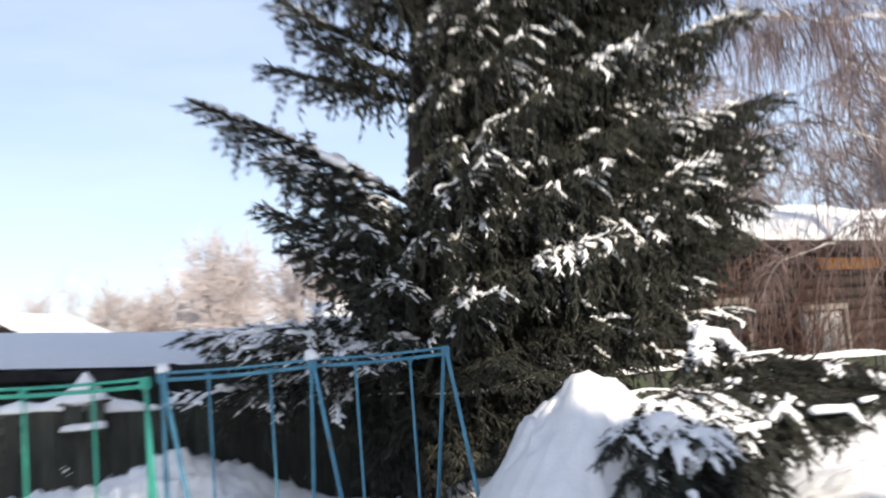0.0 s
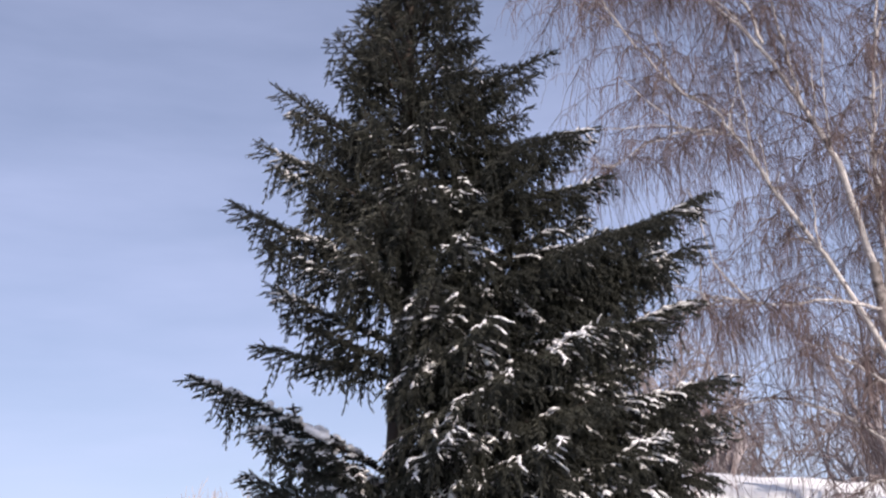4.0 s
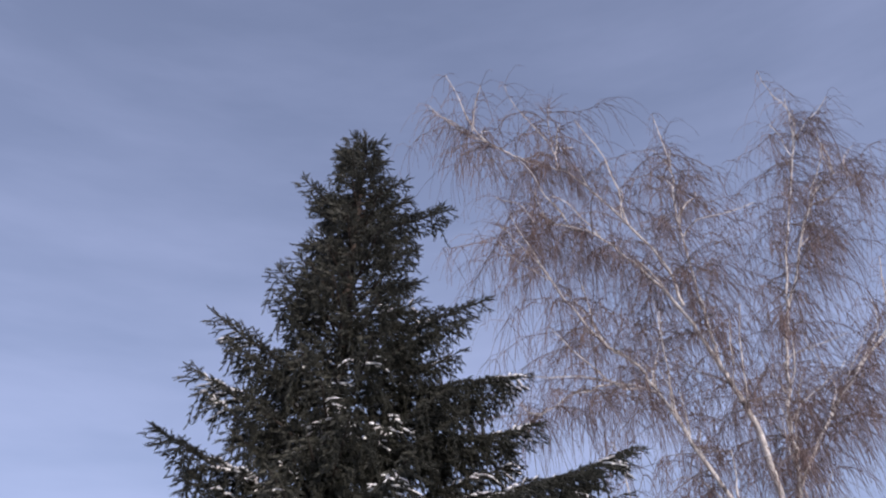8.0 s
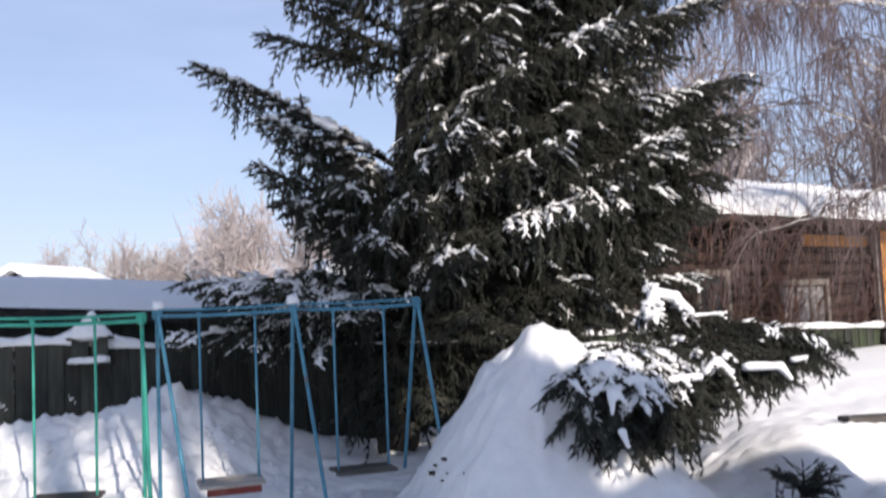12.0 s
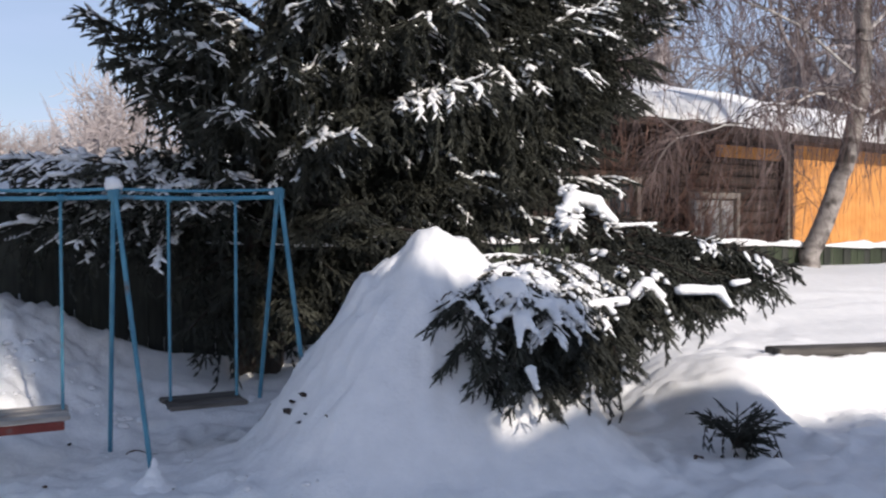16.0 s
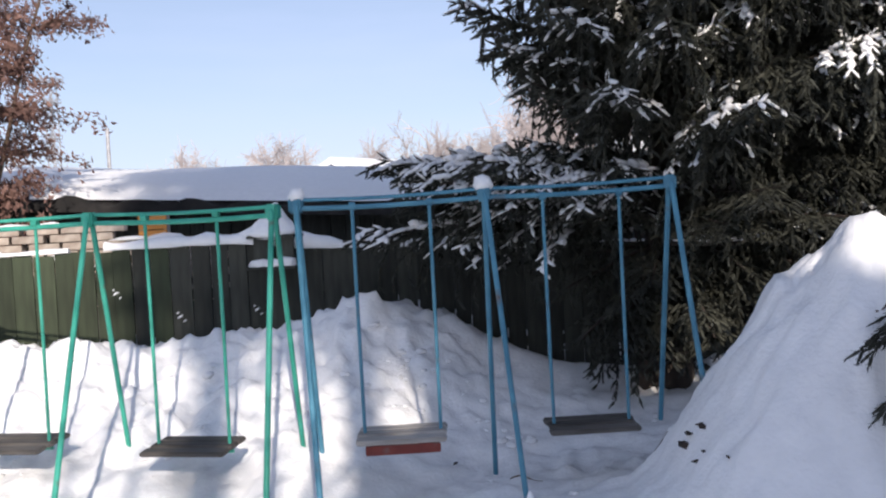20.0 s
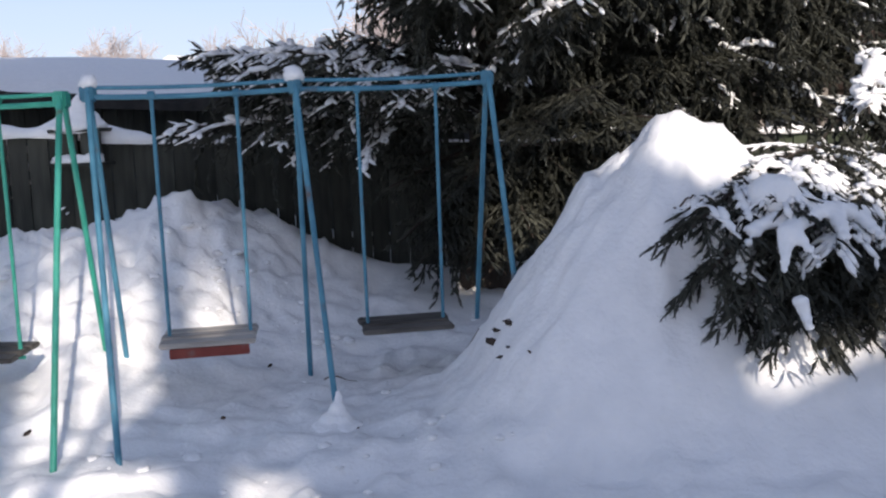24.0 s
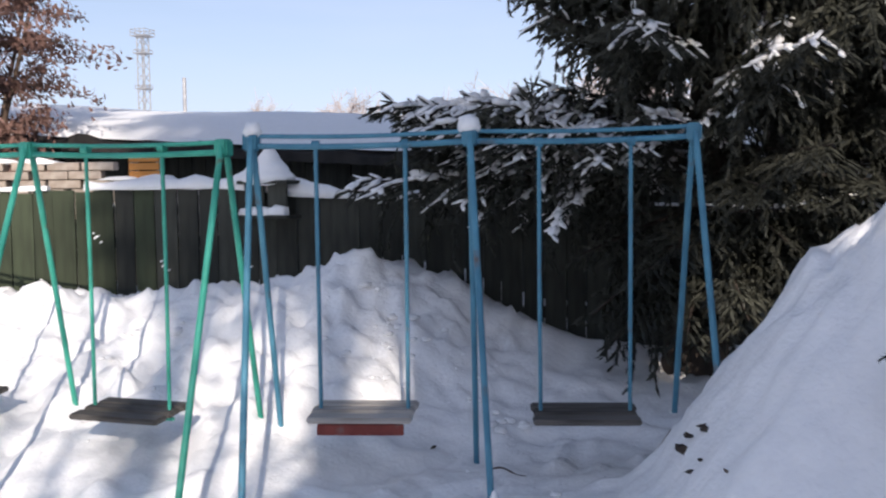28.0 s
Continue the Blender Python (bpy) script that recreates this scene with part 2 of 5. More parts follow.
def thing(name, label, category, at=(0, 0, 0), group="", kind=""):
    ob = new(name)
    ob.empty_display_size = 0.2
    ob.location = at
    return tagged(ob, label, category, group, kind)


def bevelled(lo, hi, edge=0.008, seg=2):
    """A box with rounded edges, as a Shape."""
    bm = bmesh.new()
    bmesh.ops.create_cube(bm, size=1)
    for v in bm.verts:
        v.co = Vector([lo[i] + (v.co[i] + 0.5) * (hi[i] - lo[i]) for i in range(3)])
    bmesh.ops.bevel(bm, geom=list(bm.edges), offset=edge, segments=seg, affect="EDGES")
    s = Shape()
    bm.verts.index_update()
    vs = [v.co[:] for v in bm.verts]
    first = True
    for f in bm.faces:
        s.add(vs if first else np.zeros((0, 3)), [[v.index + (0 if first else -len(vs)) for v in f.verts]])
        first = False
    bm.free()
    return s


def unit(v):
    v = np.asarray(v, float)
    return v / (np.linalg.norm(v) + 1e-12)


def noise2(x, y, scale, seed=0.0):
    return noise.noise(Vector((x * scale + seed, y * scale - seed, seed * 0.7)))


# ---- ground ----
FENCE_ANGLE = 0.3543
FENCE_A, FENCE_DIR = np.array([-3.08, 8.65]), np.array([0.9379, 0.3470])


def fence_y(x):
    return FENCE_A[1] + (x - FENCE_A[0]) * FENCE_DIR[1] / FENCE_DIR[0]


def smooth01(a, b, v):
    t = min(1.0, max(0.0, (v - a) / (b - a)))
    return t * t * (3 - 2 * t)


DRIFT_X = (-9.0, -6.0, -5.0, -3.7, -3.1, -2.7, -2.35, -2.05, -1.8, -1.6, -1.4, -0.9, -0.3, 0.6, 3.0)
DRIFT_Z = (0.80, 0.85, 0.84, 0.76, 0.84, 0.95, 1.00, 0.95, 0.87, 0.73, 0.60, 0.42, 0.36, 0.40, 0.4)


def height(x, y):
    fy = fence_y(x)
    # ploughed bank before the fence
    crest = float(np.interp(x, DRIFT_X, DRIFT_Z))
    front = float(np.interp(x, (-9, -2.2, -1.2, 0.5), (5.6, 6.2, 7.2, 7.6)))
    top = fy - 0.5
    if y < top:
        t = min(1.0, max(0.0, (y - front) / (top - front)))
        bank = crest * (t ** 1.15)
    else:
        bank = crest - 0.08 * min(1.0, (y - top) / 0.5)
    bank *= 1 - smooth01(1.0, 2.4, x)
    # slope up to the right-hand fence
    foot = 6.4 + 1.20 * smooth01(3.6, 3.9, x)
    melt = (0.14 * abs(noise2(x, 0.0, 3.2, 2.9)) + 0.16 * max(0.0, noise2(x, 0.0, 7.5, 5.9))) * smooth01(3.5, 3.8, x)
    right = smooth01(2.3, 3.5, x) * (0.43 * smooth01(foot - melt, 7.86 - 0.4 * melt, y) + 0.45 * smooth01(8.2, 11.5, y))
    h = max(bank, right)
    # tall heap
    dx, dy = x - 1.0, y - 6.7
    d = math.hypot(dx / (1.32 if dx < 0 else 1.25), dy / (1.35 if dy < 0 else 1.7))
    d += 0.10 * noise2(x, y, 1.3, 3.1) * smooth01(0.1, 0.5, d)
    heap = float(np.interp(d, (0, 0.07, 0.17, 0.29, 0.45, 0.62, 0.72, 0.85, 1.0, 1.3), (1.57, 1.50, 1.37, 1.23, 1.00, 0.68, 0.49, 0.25, 0.09, 0.0)))
    heap += 0.16 * smooth01(0.6, 1.15, heap) * (abs(noise2(x * 2.6, y * 0.7, 2.2, 7.7)) + 0.45 * abs(noise2(x * 2.2, y * 0.8, 3.6, 3.7)) - 0.30)
    heap += 0.07 * smooth01(0.15, 0.5, heap) * noise2(x, y, 1.7, 9.7)
    # furrows that run down from the peak, where the shovel let the snow slide
    if 0.05 < d < 1.2:
        ang = math.atan2(dy, dx)
        furrow = abs(noise2(ang * 4.0, d * 1.4, 1.6, 5.5)) + 0.6 * abs(noise2(ang * 9.0, d * 2.5, 1.7, 2.5)) + 0.35 * noise2(x, y, 9.0, 3.0) - 0.4
        heap += 0.06 * furrow * smooth01(0.25, 0.8, heap) * smooth01(0.04, 0.2, d)
    heap = heap - 0.30 * smooth01(1.55, 2.1, heap)
    h = max(h, heap) + 0.12 * math.exp(-((h - heap) / 0.12) ** 2) * smooth01(0.02, 0.3, min(h, heap) + 0.1)
    # rough lumps where the snow was thrown, footprints where it is trodden
    rough = smooth01(0.06, 0.4, h) * (1 - 0.75 * smooth01(0.3, 0.9, heap)) * (0.2 + 0.8 * (1 - smooth01(-0.6, 1.2, x)))
    rough *= 1 - 0.85 * smooth01(-1.3, -1.1, x) * (1 - smooth01(-0.4, -0.2, x)) * smooth01(7.9, 8.1, y)
    clods = abs(noise2(x, y, 2.4, 1.0)) + 0.5 * abs(noise2(x, y, 5.0, 2.0)) - 0.35
    wx, wy = x + 0.12 * noise2(x, y, 3.0, 2.2), y + 0.12 * noise2(x, y, 3.0, 8.2)
    f1 = noise.voronoi(Vector((wx * 3.6, wy * 3.6, 0.5)))[0][0]
    f2 = noise.voronoi(Vector((wx * 8.0, wy * 8.0, 1.5)))[0][0]
    blocks = 0.10 * (0.45 - f1) + 0.055 * (0.45 - f2)
    h += rough * (0.42 * blocks + 0.10 * clods + 0.050 * noise2(x, y, 8.0, 4.0) + 0.055 * noise2(x, y, 13.0, 4.0))
    h += 0.06 * smooth01(-2.40, -2.34, x) * (1 - smooth01(-2.17, -2.12, x)) * smooth01(7.6, 7.9, y) * (1 - smooth01(8.4, 8.6, y))
    trodden = 1 - smooth01(0.1, 0.5, h)
    h += trodden * (0.016 * (0.42 - f1) * smooth01(-0.2, 0.4, noise2(x, y, 0.9, 14.0)) + 0.016 * (0.40 - f2) * smooth01(-0.1, 0.5, noise2(x, y, 1.6, 24.0)))
    h -= trodden * (0.04 * smooth01(0.12, 0.4, noise2(x, y, 3.4, 12.0)) - 0.035 * smooth01(0.1, 0.5, noise2(x, y, 5.5, 21.0)))
    h += (1 - rough) * 0.03 * (0.4 - f2) * smooth01(-0.3, 0.3, noise2(x, y, 1.3, 31.0)) * (1 - smooth01(0.4, 1.0, heap))
    h += 0.035 * noise2(x, y, 0.8, 5.0) + 0.026 * noise2(x, y, 2.6, 6.0) + 0.016 * noise2(x, y, 7.0, 8.0) + 0.011 * noise2(x, y, 14.0, 9.0)
    if y > fy + 0.2:
        h = h + (0.45 - h) * smooth01(fy + 0.2, fy + 2.0, y)
    far = max(abs(x) - 14, y - 22, -y - 8, 0)
    return h * (1 - 0.6 * smooth01(0, 40, far))


def lines(spans):
    out = []
    for a, b, step in spans:
        out += list(np.arange(a, b - 1e-6, step))
    return out + [spans[-1][1]]


GX = lines([(-2500, -300, 700), (-300, -40, 65), (-40, -12, 4), (-12, -7, 0.5), (-7, -5.6, 0.07), (-5.6, 2.8, 0.036), (2.8, 5, 0.06), (5, 12, 0.35), (12, 40, 4), (40, 300, 65), (300, 2500, 700)])
GY = lines([(-2500, -300, 700), (-300, -40, 65), (-40, -8, 4), (-8, 3, 0.3), (3, 5, 0.06), (5, 8.6, 0.036), (8.6, 10.4, 0.07), (10.4, 14, 0.3), (14, 40, 3), (40, 300, 65), (300, 2500, 700)])
gs = Shape()
gv = [(x, y, height(x, y)) for y in GY for x in GX]
nx, ny = len(GX), len(GY)
gi, gj = np.meshgrid(np.arange(nx - 1), np.arange(ny - 1))
gs.add(gv, np.stack([gj * nx + gi, gj * nx + gi + 1, (gj + 1) * nx + gi + 1, (gj + 1) * nx + gi], -1).reshape(-1, 4))
ground = part("ground", gs, SNOW, smooth=True)
tagged(ground, "trodden and heaped snow covering the whole yard", "snow ground", kind="structure")


# ---- spruces ----
def ball(rows=4, cols=7):
    v = [(0, 0, 1)]
    for r in range(1, rows):
        a = math.pi * r / rows
        v += [(math.sin(a) * math.cos(2 * math.pi * c / cols), math.sin(a) * math.sin(2 * math.pi * c / cols), math.cos(a)) for c in range(cols)]
    v.append((0, 0, -1))
    f3 = [(0, 1 + c, 1 + (c + 1) % cols) for c in range(cols)]
    last = len(v) - 1
    f3 += [(last, 1 + (rows - 2) * cols + (c + 1) % cols, 1 + (rows - 2) * cols + c) for c in range(cols)]
    for r in range(rows - 2):
        for c in range(cols):
            a, b = 1 + r * cols + c, 1 + r * cols + (c + 1) % cols
            f3 += [(a, a + cols, b + cols), (a, b + cols, b)]
    return np.array(v, float), np.array(f3)


BALL_V, BALL_F = ball()
DAB_V, DAB_F = ball(3, 5)


def lumps(shape, centres, dirs, sizes, rng, small=False):
    """Uneven snow pads: long along dirs, flat below."""
    n = len(centres)
    if not n:
        return
    bv, bf = (DAB_V, DAB_F) if small else (BALL_V, BALL_F)
    c, d, s = np.array(centres), np.array(dirs), np.array(sizes)
    d = d / (np.linalg.norm(d, axis=1)[:, None] + 1e-9)
    side = np.cross(d, (0, 0.01, 1.0))
    side /= np.linalg.norm(side, axis=1)[:, None] + 1e-9
    up = np.cross(side, d)
    t = bv[None] * (1 + rng.uniform(-0.24, 0.24, (n, len(bv), 1)))
    t[:, :, 2] = np.where(t[:, :, 2] < 0, t[:, :, 2] * 0.45, t[:, :, 2])
    v = c[:, None] + t[:, :, :1] * (d * s[:, :1])[:, None] + t[:, :, 1:2] * (side * s[:, 1:2])[:, None] + t[:, :, 2:] * (up * s[:, 2:])[:, None]
    f = bf[None] + (np.arange(n) * len(bv))[:, None, None]
    shape.add(v.reshape(-1, 3), f.reshape(-1, 3))


SPINDLE_F = np.array([(0, 1, 2), (0, 2, 3), (0, 3, 1), (1, 4, 2), (2, 4, 3), (3, 4, 1)])


def fingers(shape, a, b, per, length, width, core, rng, mat=1):
    """Shoots from a to b, each a slim core set round with needles that lean forward."""
    a, b = np.array(a), np.array(b)
    n = len(a)
    ln = np.linalg.norm(b - a, axis=1)[:, None] + 1e-9
    ax = (b - a) / ln
    ref = np.where(np.abs(ax[:, 2:3]) > 0.8, np.array([[1.0, 0, 0]]), np.array([[0, 0, 1.0]]))
    p = np.cross(ax, ref)
    p /= np.linalg.norm(p, axis=1)[:, None]
    q = np.cross(ax, p)
    ring = [math.cos(k * 2.0944) * p + math.sin(k * 2.0944) * q for k in range(3)]
    v = np.stack([a] + [a + (b - a) * 0.5 + r * core for r in ring] + [b + ax * length * 0.3], 1)
    shape.add(v.reshape(-1, 3), (SPINDLE_F[None] + (np.arange(n) * 5)[:, None, None]).reshape(-1, 3), mat)
    u = 0.05 + 0.95 * (np.arange(per)[None] + rng.uniform(0, 1, (n, per))) / per
    ang = rng.uniform(0, 6.283, (n, 1)) + np.arange(per)[None] * 2.399 + rng.normal(0, 0.3, (n, per))
    rad = np.cos(ang)[..., None] * p[:, None] + np.sin(ang)[..., None] * q[:, None]
    tan = -np.sin(ang)[..., None] * p[:, None] + np.cos(ang)[..., None] * q[:, None]
    root = a[:, None] + (b - a)[:, None] * u[..., None]
    le = length * rng.uniform(0.75, 1.2, (n, per))[..., None] * (1.15 - 0.35 * u[..., None])
    end = root + (0.70 * ax[:, None] + 0.72 * rad) * le
    w = tan * width * 0.5
    v = np.stack([root - w, root + w, end], 2).reshape(-1, 3)
    shape.add(v, np.arange(len(v)).reshape(-1, 3), mat)


def bough(base, tip, rng, sag=0.12, width=0.75, droop=0.8, snow=0.3, laden=0.0, hang=0.6, dense=1.0, fine=1.0, needle=0.031, bare_below=0.0):
    """One bough of a spruce: a curved limb, drooping side branches set with short shoots, hanging strands, and the snow on them.
    Returns two Shapes. snow: how much of the shoots lies under snow, in patches; laden: thick pads along the limb; hang: curtains below it."""
    base, tip = np.array(base, float), np.array(tip, float)
    wood, white = Shape(), Shape()
    L = np.linalg.norm(tip - base)
    ctrl = (base + tip) / 2 - np.array([0, 0, sag * L]) + rng.normal(0, 0.025 * L, 3)

    def at(s):
        return (1 - s) ** 2 * base + 2 * s * (1 - s) * ctrl + s * s * tip

    axis = np.array([at(s) for s in np.linspace(0, 1, 8)])
    wood.tube(axis, np.linspace(0.012 + 0.011 * L, 0.005, 8), 5, 0)
    A, B, C, D, S = [], [], [], [], []
    up = np.array([0, 0, 1.0])

    def snowy(p):
        bare = 0.04 * max(0.0, p[2] - 6.5) + 0.9 * max(0.0, bare_below - p[2])
        return snow > 0.12 and 0.85 * noise.noise(Vector(p * 1.9)) + 0.5 * noise.noise(Vector(p * 4.6)) + rng.normal(0, 0.12) > 1.0 * (1 - snow) - 0.57 + bare

    def finger(p, d, length, white_on=False):
        d = unit(d)
        q = p + d * length
        A.append(p)
        B.append(q)
        if white_on and d[2] > -0.8 and rng.random() < 0.86:
            k = rng.uniform(0.7, 1.25)
            C.append(p + d * length * 0.40 + up * 0.012 * fine)
            D.append(d)
            S.append((length * 0.55, 0.017 * k * fine, 0.011 * k * fine))

    gap = 0.072 * fine / dense
    count = max(5, int(L / gap))
    for k in range(count):
        s = 0.10 + 0.88 * (k + rng.uniform(0, 1)) / count
        p, d = at(s), unit(at(min(1, s + 0.05)) - at(s - 0.05))
        out = unit(np.cross(d, up))
        prof = (s / 0.32) ** 0.6 if s < 0.32 else 0.24 + 0.76 * (1 - s) / 0.68
        if rng.random() < 0.75:
            finger(p, d * 0.8 + up * rng.uniform(0.1, 0.7) + out * rng.uniform(-0.5, 0.5), rng.uniform(0.07, 0.13) * fine, snowy(p))
        sd = 1 if k % 2 else -1
        for sd in ((sd, -sd) if s > 0.3 else (sd,)):
            le = min(max(width * L * 0.40 * prof * rng.uniform(0.6, 1.15), 0.10), 0.9)
            dd = unit(d * rng.uniform(0.6, 1.0) + out * sd * rng.uniform(0.55, 0.95) + up * rng.uniform(-0.1, 0.12))
            step = 0.078 * fine
            n = max(1, int(le / step))
            q = p
            # snow covers a whole side branch or none of it, and leaves the ends bare
            cover, first, last = snowy(p + dd * le * 0.5), rng.integers(0, 1 + n // 2), n - rng.integers(0, 2)
            for i in range(n):
                dd = unit(dd + np.array([0, 0, -0.55 * droop]) / n + rng.normal(0, 0.05, 3))
                q2 = q + dd * le / n
                A.append(q)
                B.append(q2)
                lat = unit(np.cross(dd, up))
                turn = 1 if i % 2 else -1
                on = cover and first <= i < last
                finger(q2, dd * 0.8 + lat * turn * rng.uniform(0.5, 0.9) - up * rng.uniform(0.0, 0.5) * droop, rng.uniform(0.07, 0.14) * fine, on)
                if rng.random() < 0.5:
                    finger(q2, dd * 0.8 - lat * turn * rng.uniform(0.5, 0.9) - up * rng.uniform(0.0, 0.5) * droop, rng.uniform(0.06, 0.12) * fine, on)
                if on:
                    w = rng.uniform(0.8, 1.3)
                    C.append((q + q2) / 2 + up * 0.014 * fine)
                    D.append(dd)
                    S.append((0.070 * fine, 0.026 * w * fine, 0.015 * w * fine))
                if s < 0.82 and rng.random() < hang * 0.36 * fine:
                    h, hd = q2, unit(np.array([dd[0] * 0.5, dd[1] * 0.5, -1.0]))
                    m = rng.integers(2, 6)
                    for j in range(m):
                        hd = unit(hd + np.array([0, 0, -0.25]) + rng.normal(0, 0.10, 3))
                        h2 = h + hd * 0.075 * fine
                        A.append(h)
                        B.append(h2)
                        a = rng.uniform(0, 6.283)
                        finger(h2, hd * 0.85 + np.array([math.cos(a), math.sin(a), 0.0]) * 0.6, rng.uniform(0.05, 0.10) * fine)
                        h = h2
                q = q2
            finger(q, dd + up * 0.1, rng.uniform(0.08, 0.14) * fine)
    finger(at(0.96), tip - at(0.9), 0.12 * fine)
    if laden:
        big = []
        for s in np.arange(0.12, 0.93, 0.022 / L ** 0.5):
            p = at(s)
            if noise.noise(Vector(p * 2.1)) + 0.5 * noise.noise(Vector(p * 5.0)) > 0.32 - 0.75 * laden:
                k = rng.uniform(0.5, 1.3) * (0.7 + 0.4 * laden)
                big.append((p + up * (0.022 * k) + rng.normal(0, 0.03, 3) * np.array([1, 1, 0.4]), at(min(1, s + 0.03)) - p + rng.normal(0, 0.02, 3), (0.060 * k, 0.040 * k, 0.027 * k)))
        if big:
            lumps(white, [b[0] for b in big], [b[1] for b in big], [b[2] for b in big], rng)
    fingers(wood, A, B, 11, needle * fine, 0.0115 * fine, 0.0110 * fine, rng)
    lumps(white, C, D, S, rng, small=True)
    return wood, white


def hang_bough(tree, base, tip, rng, **how):
    wood, white = bough(base, tip, rng, **how)
    b = part("bough", wood, [BARK, NEEDLE], tree)
    if white.count:
        tagged(part("snow", white, SNOW_SOFT, b, "white snow pads lying on the bough", smooth=True), kind="stuff")
    return b


def trunk_shape(pts, radii, rng, sides=14, mat=0):
    s = Shape()
    s.tube(pts, radii, sides, mat)
    s.v[0] += rng.normal(0, 0.006, s.v[0].shape)
    return s


rng = np.random.default_rng(11)
spruce = thing("spruce", "tall dark green spruce with snow pads on its drooping boughs", "spruce tree")


def spruce_axis(z):
    t = (z - 0.2) / 11.4
    return np.array([-0.12 + 0.85 * t, 8.95 + 0.22 * t, z])


tz = np.linspace(0.2, 11.1, 16)
part("trunk", trunk_shape([spruce_axis(z) for z in tz], np.linspace(0.21, 0.012, 16), rng), BARK, spruce, smooth=True)
# boughs that stand out against the sky: base height, tip, sag, width, droop, hang, snow, laden
SKYLINE = [
    (3.10, (-1.98, 8.45, 4.15), 0.03, 0.62, 0.7, 0.8, 0.50, 0.75), (3.00, (-1.30, 8.15, 3.55), 0.04, 0.75, 0.9, 1.0, 0.45, 0.6),
    (2.60, (-1.44, 8.50, 3.17), 0.04, 0.85, 0.8, 0.9, 0.42, 0.2), (2.45, (-1.12, 8.25, 2.78), 0.02, 0.85, 0.8, 0.8, 0.40, 0.1),
    (4.15, (-1.30, 8.55, 4.47), 0.01, 0.80, 0.9, 0.5, 0.25, 0.0), (4.55, (-1.16, 8.55, 5.10), 0.06, 0.80, 0.8, 0.7, 0.25, 0.0),
    (5.25, (-1.60, 8.60, 6.10), 0.09, 0.75, 0.8, 0.9, 0.22, 0.0), (6.15, (-1.30, 8.65, 6.85), 0.09, 0.75, 0.8, 0.9, 0.18, 0.0),
    (6.85, (-1.12, 8.65, 7.58), 0.10, 0.75, 0.8, 0.8, 0.14, 0.0), (7.75, (-0.44, 8.65, 8.30), 0.06, 0.95, 0.7, 0.6, 0.12, 0.0),
    (7.45, (-0.42, 8.70, 7.92), 0.05, 0.95, 0.7, 0.6, 0.12, 0.0), (8.30, (-0.20, 8.80, 8.60), 0.03, 0.95, 0.6, 0.5, 0.10, 0.0),
    (9.45, (-0.15, 8.85, 9.88), 0.02, 0.90, 0.6, 0.5, 0.08, 0.0), (10.1, (0.42, 8.90, 10.50), 0.0, 0.8, 0.4, 0.2, 0.06, 0.0),
    (9.25, (1.76, 8.75, 9.52), 0.05, 0.90, 0.7, 0.6, 0.08, 0.0), (9.75, (1.18, 8.85, 10.02), 0.0, 0.9, 0.5, 0.4, 0.06, 0.0),
    (7.55, (2.13, 8.65, 8.06), 0.10, 0.75, 0.7, 0.7, 0.12, 0.0), (6.75, (2.55, 8.60, 7.00), 0.08, 0.85, 1.0, 1.0, 0.14, 0.0),
    (6.20, (2.60, 8.45, 6.30), 0.07, 0.85, 1.0, 1.0, 0.16, 0.0), (5.30, (3.72, 8.65, 6.10), 0.11, 0.80, 1.0, 1.0, 0.20, 0.0),
    (5.05, (3.55, 8.55, 5.48), 0.12, 0.85, 1.1, 1.1, 0.25, 0.05), (4.50, (3.32, 8.55, 4.82), 0.12, 0.85, 1.1, 1.1, 0.30, 0.1),
    (3.95, (2.80, 8.40, 4.15), 0.10, 0.80, 1.0, 1.0, 0.35, 0.15), (2.55, (3.38, 8.55, 3.30), 0.10, 0.70, 0.9, 1.0, 0.50, 0.55),
    (2.75, (2.70, 8.05, 3.30), 0.10, 0.75, 0.9, 0.9, 0.45, 0.35), (3.30, (3.45, 8.50, 3.55), 0.06, 0.85, 1.2, 1.5, 0.30, 0.2),
    (2.85, (3.22, 8.50, 2.95), 0.04, 0.90, 1.2, 1.5, 0.26, 0.1), (2.60, (3.05, 8.40, 2.65), 0.02, 0.90, 1.2, 1.4, 0.24, 0.1), (3.60, (3.55, 8.60, 3.95), 0.08, 0.85, 1.2, 1.5, 0.28, 0.1),
    (3.05, (2.75, 8.10, 3.10), 0.04, 0.90, 1.2, 1.4, 0.30, 0.2), (2.30, (2.70, 8.30, 2.25), 0.02, 0.90, 1.1, 1.0, 0.24, 0.0),
]
